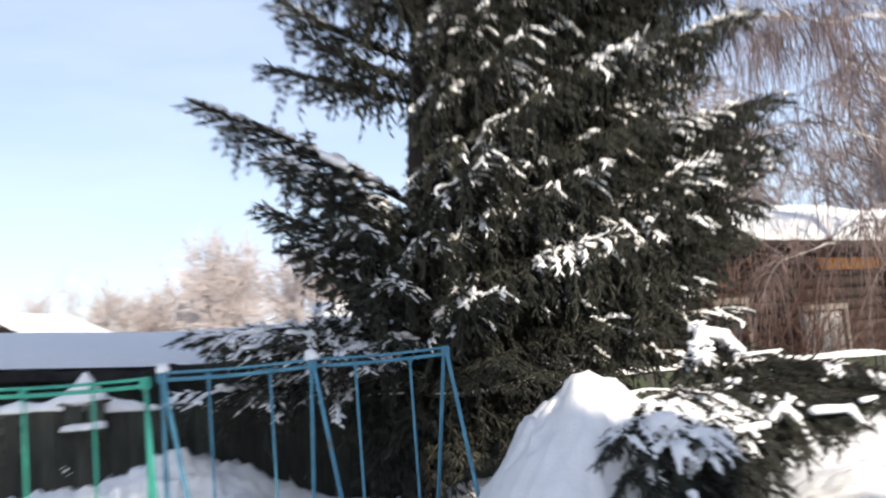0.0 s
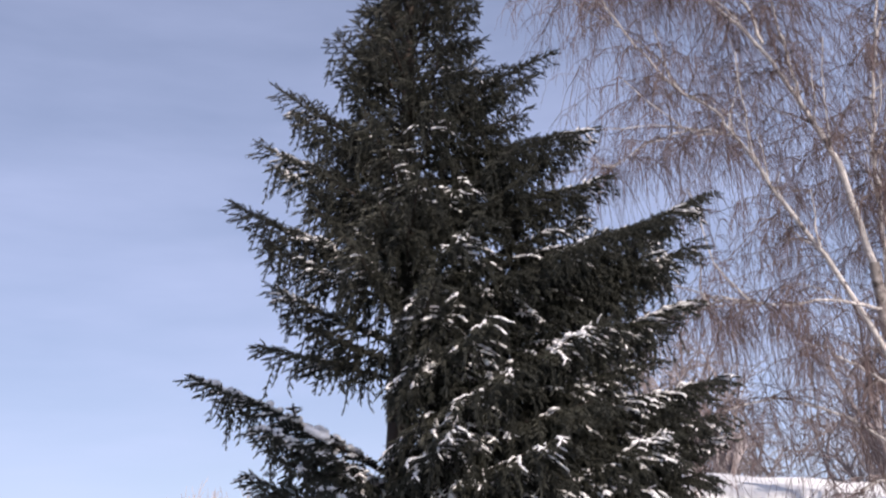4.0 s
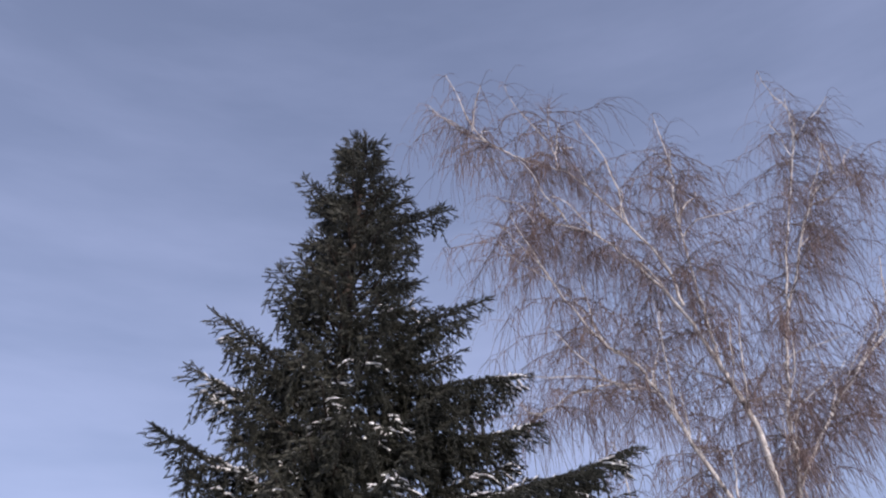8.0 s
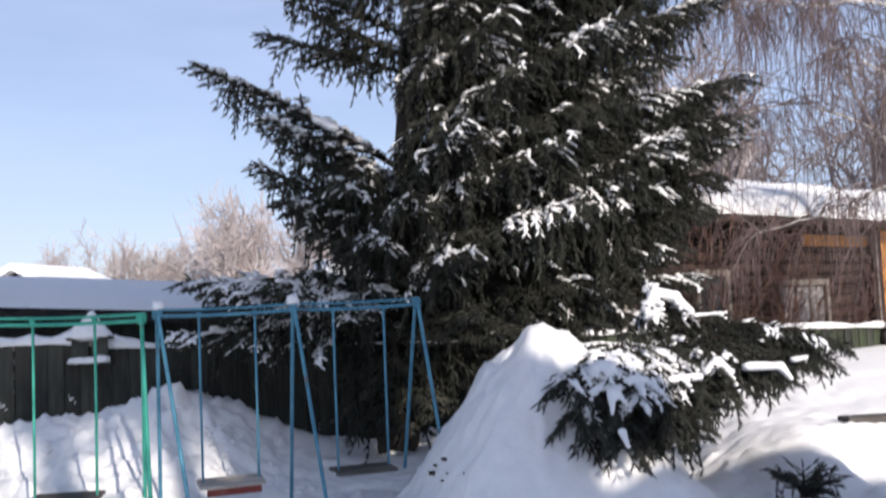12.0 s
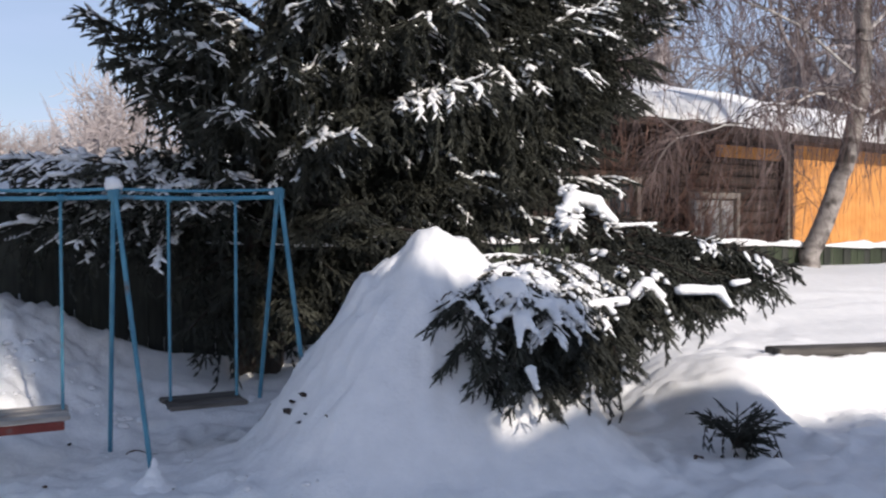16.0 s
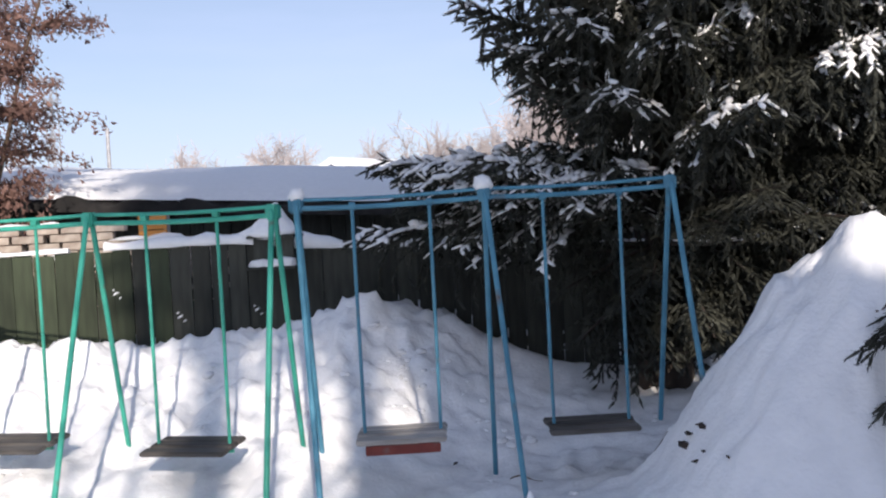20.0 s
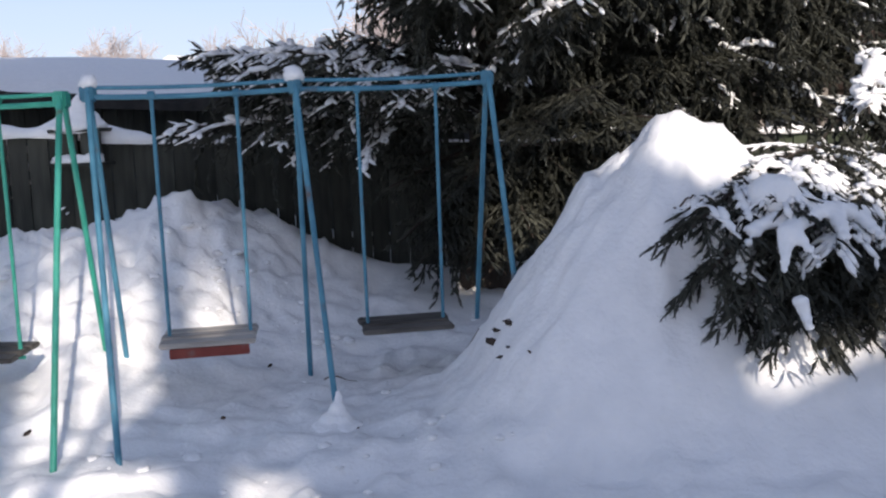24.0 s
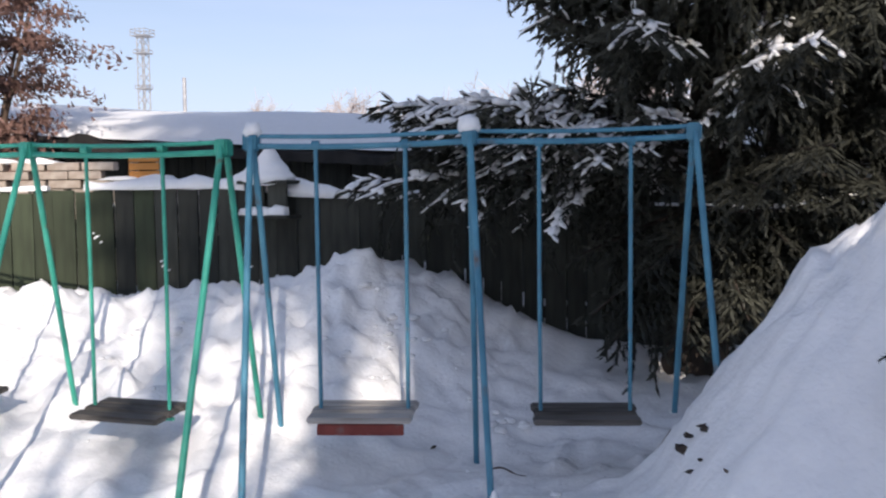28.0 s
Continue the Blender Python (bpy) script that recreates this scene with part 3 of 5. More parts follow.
# boughs that reach over the yard, below and in front: base height, tip, snow, laden
FRONT = [
    (1.82, (-2.14, 8.60, 2.06), 0.62, 0.8), (1.62, (-1.78, 8.20, 1.86), 0.60, 0.8), (1.50, (-2.28, 8.35, 1.52), 0.50, 0.7), (1.68, (-0.92, 7.95, 1.80), 0.60, 0.7),
    (1.78, (-0.38, 8.00, 1.88), 0.55, 0.5), (1.73, (-1.32, 8.10, 1.98), 0.60, 0.6), (1.93, (-1.02, 8.40, 2.10), 0.60, 0.6), (1.58, (-1.92, 8.50, 1.74), 0.55, 0.6),
    (1.53, (-0.62, 8.05, 1.64), 0.36, 0.2), (1.43, (-1.57, 8.30, 1.54), 0.28, 0.1), (1.98, (-1.67, 8.75, 2.06), 0.60, 0.7), (1.88, (-1.85, 8.45, 2.00), 0.60, 0.7),
    (1.30, (-0.35, 8.15, 0.95), 0.10, 0.0), (1.25, (0.20, 8.10, 0.85), 0.10, 0.0), (1.35, (-0.75, 8.40, 1.05), 0.12, 0.0), (1.30, (0.75, 8.20, 0.95), 0.10, 0.0),
    (1.60, (1.20, 7.75, 1.45), 0.10, 0.0), (1.95, (1.90, 8.00, 1.85), 0.35, 0.2), (2.15, (0.60, 7.55, 2.20), 0.45, 0.2), (2.40, (1.60, 7.45, 2.60), 0.45, 0.3),
    (2.70, (2.45, 7.90, 2.75), 0.45, 0.35), (1.55, (0.35, 7.80, 1.45), 0.10, 0.0), (1.55, (2.50, 8.40, 1.55), 0.30, 0.2), (1.95, (2.75, 8.60, 2.15), 0.40, 0.3),
    (3.05, (0.55, 7.35, 3.35), 0.48, 0.2), (2.95, (1.50, 7.30, 3.20), 0.48, 0.3), (2.55, (0.75, 8.05, 2.50), 0.35, 0.1), (2.45, (-0.62, 8.30, 2.50), 0.25, 0.0),
    (2.70, (-0.75, 8.00, 2.95), 0.35, 0.2), (2.70, (0.35, 7.90, 2.75), 0.42, 0.2), (2.45, (1.15, 8.30, 2.45), 0.40, 0.1), (3.85, (0.40, 7.55, 4.20), 0.35, 0.1),
    (4.30, (0.45, 7.45, 4.75), 0.35, 0.1), (4.80, (-0.30, 7.75, 5.20), 0.28, 0.0), (5.40, (0.35, 7.55, 5.90), 0.25, 0.0), (4.00, (0.95, 7.35, 4.35), 0.42, 0.15),
    (3.30, (0.25, 7.85, 3.50), 0.35, 0.1), (5.00, (0.95, 7.45, 5.45), 0.32, 0.0), (5.90, (0.05, 7.80, 6.40), 0.20, 0.0), (6.40, (0.60, 7.75, 6.95), 0.18, 0.0),
    (3.90, (2.20, 7.65, 4.40), 0.42, 0.2), (4.90, (2.30, 7.75, 5.35), 0.32, 0.1), (1.45, (1.70, 8.30, 1.35), 0.20, 0.0), (2.45, (2.95, 8.25, 2.60), 0.45, 0.3),
    (3.40, (2.00, 7.70, 3.60), 0.45, 0.3), (3.60, (1.10, 7.35, 3.85), 0.48, 0.2), (1.90, (2.90, 8.50, 1.90), 0.35, 0.3), (7.20, (0.75, 8.00, 7.75), 0.12, 0.0),
]
# dark boughs that hide the foot of the trunk
LOW = [(1.10, (-0.65, 8.22, 0.70)), (1.20, (-0.40, 8.20, 0.70)), (1.05, (-0.10, 8.25, 0.60)), (1.15, (0.25, 8.22, 0.68)),
       (1.20, (0.62, 8.35, 0.72)), (0.95, (-0.55, 8.40, 0.52)), (0.95, (0.10, 8.40, 0.52)), (1.35, (-0.15, 8.05, 1.10)), (1.40, (0.45, 8.05, 1.15))]
for zb, tip in LOW:
    hang_bough(spruce, spruce_axis(zb), tip, rng, sag=-0.08, width=0.95, snow=0.0, droop=0.8, hang=0.5)
for zb, tip, sag, wide, droop, hang, sn, pads in SKYLINE:
    hang_bough(spruce, spruce_axis(zb), tip, rng, sag=sag, width=wide, droop=droop, hang=hang, snow=sn, laden=pads, dense=1.15, bare_below=1.5)
    if zb < 9.0 and zb not in (3.10, 4.15):
        # a shorter bough close under it, which gives the tier its depth
        b, t = spruce_axis(zb - 0.22), np.array(tip)
        hang_bough(spruce, b, b + (t - b) * np.array([0.84, 0.9, 0.72]) + np.array([0, -0.08, -0.12]), rng, sag=sag, width=wide * 1.05, droop=droop + 0.4, hang=hang * 0.9, snow=sn * 0.75, laden=0.0, dense=0.9, bare_below=1.5)
for zb, tip, sn, pads in FRONT:
    hang_bough(spruce, spruce_axis(zb), tip, rng, sag=0.06 if zb > 2.1 else 0.0, width=0.85, droop=1.45 if zb > 2.1 else 0.95, hang=1.1 if zb > 2.1 else 0.35, snow=sn * (0.85 if tip[0] > 0.9 else 1.0), laden=pads, bare_below=1.5)
# the inner whorls, shorter than those that make the outline
z, k = 1.35, 0
while z < 10.9:
    for i in range(5):
        az = k * 2.399 + rng.normal(0, 0.2)
        if i == 4 and z < 6:
            az = -1.57 + rng.uniform(-0.9, 0.9)
        k += 1
        ux, uy = math.cos(az), math.sin(az)
        left = float(np.interp(z, (1, 2.4, 3.0, 3.4, 4.2, 5.2, 6.4, 7.4, 8.2, 9.4, 10.3, 11), (1.0, 0.9, 0.9, 0.55, 0.95, 1.25, 1.1, 0.85, 0.6, 0.5, 0.32, 0.15)))
        right = float(np.interp(z, (1, 2.2, 3.2, 3.8, 4.6, 5.4, 6.2, 7.2, 8.2, 9.2, 10.0, 11), (1.6, 2.2, 1.9, 1.9, 2.3, 2.3, 1.7, 1.35, 1.05, 0.95, 0.45, 0.15)))
        front = float(np.interp(z, (1, 2.5, 5, 8, 10, 11), (1.0, 1.5, 1.5, 1.0, 0.45, 0.15)))
        r = math.hypot((right if ux > 0 else left) * ux, front * uy)
        if ux < 0.15 and (1.55 < z < 2.35 or 3.2 < z < 4.05):
            continue
        r *= rng.uniform(0.7, 1.05)
        b = spruce_axis(z + rng.uniform(-0.1, 0.1))
        rise = float(np.interp(z, (0.9, 2.0, 3.5, 11), (-0.25, 0.0, 0.22, 0.45)))
        tip = b + np.array([ux * r, uy * r, rise * r])
        back = uy > 0.35
        if back and i % 2:
            continue
        hang_bough(spruce, b, tip, rng, sag=0.08, width=0.9, snow=float(np.interp(z, (1, 1.7, 2.2, 4.5, 6, 11), (0.05, 0.12, 0.38, 0.32, 0.18, 0.05))) * (0.7 if back else 1),
                   dense=0.8 if back else 0.85, fine=2.2 if back else 1.05, droop=1.4 if z < 7 else 0.7, hang=1.0 if z < 7.5 else 0.5, bare_below=1.5)
    z += float(np.interp(z, (1, 6, 8, 11), (0.34, 0.32, 0.24, 0.15)))
# a dead snow-dusted branch across the dark under the boughs
dead, frost = Shape(), Shape()
line = [(-0.12, 8.75, 1.36), (0.0, 8.2, 1.34), (0.2, 8.18, 1.325), (0.42, 8.18, 1.33), (0.66, 8.2, 1.37), (0.95, 8.25, 1.42)]
dead.tube(line, np.linspace(0.022, 0.008, 6), 6)
frost.tube(np.array(line[1:]) + np.array([0, -0.004, 0.02]), np.array([0.006, 0.012, 0.015, 0.012, 0.006]), 6)
dry = part("dead_branch", dead, BARK, spruce, "bare dead branch")
part("snow", frost, SNOW_SOFT, dry, "thin line of snow on the branch", smooth=True)
# an upright young shoot among the low boughs
up_wood = Shape()
ua, ub = [], []
for j in range(7):
    p = np.array([-0.98, 8.05, 1.90 + 0.02 * j])
    ua.append(p)
    ub.append(p + np.array([0.10 * math.cos(j * 0.9), 0.08 * math.sin(j * 0.9), 0.10]))
ua.append(np.array([-0.97, 8.05, 1.82]))
ub.append(np.array([-0.98, 8.05, 2.13]))
fingers(up_wood, ua, ub, 16, 0.03, 0.012, 0.010, rng)
part("upright_shoot", up_wood, [BARK, NEEDLE], spruce)
# leader
wood = Shape()
la, lb = [], []
for j in range(18):
    p = spruce_axis(10.55 + 0.032 * j)
    a = j * 2.4
    r = 0.19 - 0.009 * j
    la.append(p)
    lb.append(p + np.array([r * math.cos(a), r * math.sin(a), 0.13]))
la.append(spruce_axis(10.85))
lb.append(spruce_axis(11.13))
fingers(wood, la, lb, 16, 0.03, 0.012, 0.010, rng)
part("leader_shoot", wood, [BARK, NEEDLE], spruce)

# young spruce bowed down under snow beside the heap
young = thing("young_spruce", "young spruce bowed to the ground by thick snow beside the heap", "spruce tree")
YB = np.array([2.15, 7.35, 0.25])
YT = np.array([2.20, 7.60, 1.72])
part("trunk", trunk_shape([YB, (YB + YT) / 2 + np.array([0.05, 0, 0]), YT], [0.05, 0.035, 0.012], rng, 9), BARK, young, smooth=True)
# share of the trunk's height, tip, width, snow, laden
YOUNG = [
    (0.55, (0.90, 5.80, 0.93), 0.80, 0.42, 0.3), (0.50, (0.96, 5.85, 0.72), 0.85, 0.28, 0.0), (0.45, (1.30, 5.70, 0.52), 0.85, 0.08, 0.0), (0.55, (1.25, 5.90, 1.02), 0.85, 0.55, 0.5),
    (0.50, (1.10, 5.72, 0.62), 0.85, 0.08, 0.0), (0.52, (1.45, 5.78, 0.80), 0.85, 0.30, 0.0),
    (0.55, (1.58, 5.85, 0.66), 0.85, 0.15, 0.0), (0.60, (1.62, 6.00, 0.98), 0.85, 0.35, 0.3), (0.62, (1.95, 6.15, 0.88), 0.80, 0.35, 0.2), (0.64, (2.25, 6.30, 0.98), 0.80, 0.40, 0.4),
    (0.66, (2.55, 6.50, 0.98), 0.75, 0.40, 0.4), (0.68, (2.85, 6.60, 0.98), 0.70, 0.35, 0.4), (0.70, (3.40, 6.75, 1.14), 0.50, 0.25, 0.3), (0.66, (3.05, 6.70, 0.92), 0.70, 0.20, 0.1),
    (0.62, (2.50, 6.45, 0.78), 0.80, 0.15, 0.0), (0.66, (2.85, 6.55, 0.80), 0.75, 0.12, 0.0), (0.60, (2.15, 6.30, 0.72), 0.80, 0.12, 0.0),
    (0.58, (1.05, 5.95, 0.55), 0.90, 0.0, 0.0), (0.55, (1.40, 5.90, 0.42), 0.90, 0.0, 0.0), (0.58, (1.75, 5.98, 0.50), 0.90, 0.0, 0.0), (0.62, (1.20, 5.85, 0.80), 0.90, 0.1, 0.0),
    (0.80, (2.75, 7.25, 1.50), 0.40, 0.35, 0.5), (0.82, (1.78, 7.15, 1.30), 0.70, 0.35, 0.3), (0.88, (2.00, 7.05, 1.45), 0.80, 0.40, 0.4), (0.86, (2.45, 7.10, 1.38), 0.80, 0.30, 0.2),
    (0.68, (3.62, 6.80, 1.10), 0.60, 0.20, 0.3), (0.66, (3.48, 6.78, 0.98), 0.75, 0.15, 0.1), (0.64, (3.25, 6.70, 0.90), 0.85, 0.10, 0.0), (0.62, (3.00, 6.60, 0.82), 0.90, 0.10, 0.0),
    (0.62, (2.70, 6.45, 0.74), 0.90, 0.10, 0.0), (0.60, (2.35, 6.30, 0.68), 0.90, 0.10, 0.0), (0.60, (1.95, 6.05, 0.62), 0.90, 0.10, 0.0), (0.70, (3.30, 6.95, 1.15), 0.70, 0.22, 0.2),
    (0.70, (2.95, 6.85, 1.10), 0.80, 0.24, 0.2), (0.68, (2.60, 6.70, 1.05), 0.85, 0.26, 0.2),
    (0.78, (2.10, 6.95, 1.12), 0.80, 0.15, 0.0), (0.76, (2.40, 7.00, 1.12), 0.80, 0.15, 0.0), (0.92, (2.12, 7.40, 1.75), 0.80, 0.30, 0.4), (0.9, (2.38, 7.50, 1.62), 0.80, 0.30, 0.3),
]
for u, tip, wide, sn, pads in YOUNG:
    tip = (tip[0], tip[1], tip[2] + (0.10 if tip[2] < 1.2 else 0.0) + (0.08 if tip[0] > 2.1 and tip[2] < 0.95 else 0.0))
    hang_bough(young, YB + (YT - YB) * (u + 0.05), tip, rng, sag=-0.16, width=wide, snow=(0.55 if tip[0] > 1.7 else 0.8) * sn, laden=0.5 * pads, droop=1.25, hang=0.4, dense=1.3, fine=0.8, needle=0.036)

# thick cushions of snow on its crown and on the two bowed lobes
def cushion(balls, label, parent, grain=0.011):
    """Soft snow: rounded swellings (centre, half lengths) melted into one draped body."""
    sh = Shape()
    bv, bf = ball(8, 12)
    for c, r in balls:
        c, r = np.array(c, float), np.array(r, float) * np.ones(3)
        wob = np.array([1 + 0.13 * noise.noise(Vector((v * r + c) * 14.0)) + 0.10 * noise.noise(Vector((v * r + c) * 30.0)) for v in bv])
        sh.add(bv * r * wob[:, None] + c, bf)
    ob = part("snow", sh, SNOW_SOFT, parent, label, smooth=True)
    melt = ob.modifiers.new("melt", "REMESH")
    melt.mode, melt.voxel_size, melt.use_smooth_shade = "VOXEL", grain, True
    soft = ob.modifiers.new("soft", "SMOOTH")
    soft.factor, soft.iterations = 0.5, 5
    return tagged(ob, kind="stuff")


def run(a, b, n, r0, r1, flat=0.7):
    """Swellings along a line."""
    a, b = np.array(a, float), np.array(b, float)
    out = []
    for t in np.linspace(0, 1, n):
        r = r0 + (r1 - r0) * t
        out.append((a + (b - a) * t, (r, r, r * flat)))
    return out


# drooping cap of the crown, and its tongues
crown = run((2.04, 7.34, 1.58), (2.14, 7.36, 1.70), 5, 0.050, 0.075, 0.8) + run((2.14, 7.36, 1.71), (2.30, 7.36, 1.68), 5, 0.078, 0.07, 0.75) + run((2.30, 7.36, 1.67), (2.44, 7.32, 1.54), 6, 0.065, 0.035, 0.8)
crown += run((2.06, 7.32, 1.60), (1.98, 7.24, 1.42), 5, 0.045, 0.024) + run((2.05, 7.30, 1.52), (2.07, 7.22, 1.40), 3, 0.035, 0.022) + run((2.16, 7.28, 1.62), (2.15, 7.20, 1.52), 3, 0.035, 0.02) + run((2.30, 7.26, 1.62), (2.32, 7.18, 1.52), 3, 0.035, 0.02)
cushion(crown, "drooping cap of snow on the crown", young)
cushion(run((2.36, 7.26, 1.50), (2.72, 7.24, 1.52), 9, 0.034, 0.022) + run((2.68, 7.24, 1.50), (2.74, 7.20, 1.44), 3, 0.024, 0.016), "roll of snow on a bowed bough", young, 0.009)
cushion([((1.27, 6.02, 1.13), (0.115, 0.115, 0.10)), ((1.33, 5.98, 1.09), (0.09, 0.09, 0.06))], "round mound of snow on the bowed boughs", young)
lobe = run((1.36, 5.98, 1.08), (1.74, 6.08, 1.03), 8, 0.075, 0.05) + run((1.36, 5.96, 1.07), (1.14, 5.84, 1.01), 6, 0.06, 0.035)
lobe += run((1.42, 5.96, 1.06), (1.27, 5.78, 1.01), 6, 0.055, 0.045) + run((1.27, 5.78, 1.01), (1.23, 5.66, 0.87), 6, 0.044, 0.018) + run((1.30, 5.78, 1.00), (1.35, 5.66, 0.92), 4, 0.040, 0.020)
lobe += run((1.52, 6.00, 1.06), (1.50, 5.80, 0.98), 5, 0.05, 0.03) + run((1.62, 6.04, 1.05), (1.66, 5.86, 0.97), 5, 0.045, 0.026) + run((1.20, 5.86, 1.03), (1.08, 5.76, 0.93), 4, 0.035, 0.022)
cushion(lobe, "cushion of snow draped over the bowed boughs", young)
cushion(run((1.30, 5.68, 0.74), (1.33, 5.66, 0.64), 4, 0.035, 0.022), "small tongue of snow on a twig", young, 0.009)
cushion(run((1.80, 6.14, 1.04), (2.08, 6.26, 1.05), 6, 0.05, 0.045) + run((1.95, 6.20, 1.03), (1.96, 6.08, 0.96), 3, 0.04, 0.022), "cushion of snow on the bowed boughs", young)
cushion(run((2.20, 6.38, 1.07), (2.30, 6.42, 1.15), 4, 0.05, 0.055) + run((2.30, 6.42, 1.14), (2.42, 6.46, 1.06), 4, 0.055, 0.035) + run((2.38, 6.40, 1.06), (2.42, 6.32, 0.92), 4, 0.035, 0.022), "cushion of snow on the bowed boughs", young)
cushion(run((2.58, 6.50, 1.09), (2.86, 6.54, 1.08), 7, 0.055, 0.05) + run((2.86, 6.54, 1.08), (2.92, 6.48, 0.98), 4, 0.045, 0.024), "cushion of snow on the bowed boughs", young)
cushion(run((3.02, 6.62, 1.12), (3.14, 6.66, 1.13), 4, 0.036, 0.028), "cushion of snow on the bowed boughs", young)

# thick roll of snow along the longest bough of the tall spruce
roll = run((-0.30, 8.76, 3.33), (-0.58, 8.66, 3.50), 5, 0.035, 0.062, 0.75) + run((-0.66, 8.64, 3.56), (-0.80, 8.62, 3.62), 3, 0.066, 0.050, 0.75)
roll += run((-0.90, 8.60, 3.68), (-1.10, 8.56, 3.77), 4, 0.054, 0.040, 0.75) + run((-1.20, 8.55, 3.84), (-1.42, 8.52, 3.93), 4, 0.040, 0.022, 0.75)
roll = [(c + rng.normal(0, 0.018, 3), np.array(r) * rng.uniform(0.75, 1.2)) for c, r in roll]
cushion(roll, "thick roll of snow along the longest bough", spruce)
cushion(run((-0.66, 8.36, 3.46), (-0.82, 8.36, 3.55), 4, 0.060, 0.048, 0.7), "round pad of snow on the longest bough", spruce)

# small spruce twigs poking from the snow
sprout = thing("spruce_sprout", "small dark spruce sprout poking out of the snow", "spruce sprout")
for tx, ty, tz_ in ((-0.20, -0.03, 0.27), (-0.14, -0.08, 0.24), (-0.02, -0.02, 0.28), (0.08, -0.05, 0.26), (0.20, -0.02, 0.24), (0.16, -0.08, 0.18), (0.02, -0.12, 0.12), (0.08, -0.14, 0.05), (-0.05, -0.08, 0.16)):
    hang_bough(sprout, (2.93, 6.42, 0.06), (2.95 + tx, 6.42 + ty, tz_), rng, sag=-0.15, width=0.9, snow=0.0, droop=0.5, hang=0.4, fine=0.7, dense=1.2)


# ---- bare trees ----
def limb(s, p, d, length, r, rng, bend=0.0, wob=0.12, seg=5, sides=5, mat=0, r_end=0.35):
    pts = [np.array(p, float)]
    d = unit(d)
    for i in range(seg):
        d = unit(d + np.array([0, 0, bend / seg]) + rng.normal(0, wob, 3))
        pts.append(pts[-1] + d * length / seg)
    s.tube(pts, np.linspace(r, r * r_end, seg + 1), sides, mat, cap=False)
    return pts, d


def strands(s, p, d, count, length, r, rng, mat, fall=1.6, seg=4):
    for _ in range(count):
        limb(s, p, d + rng.normal(0, 0.6, 3), length * rng.uniform(0.5, 1.15), r, rng, bend=-fall, wob=0.10, seg=seg, sides=3, mat=mat, r_end=0.4)


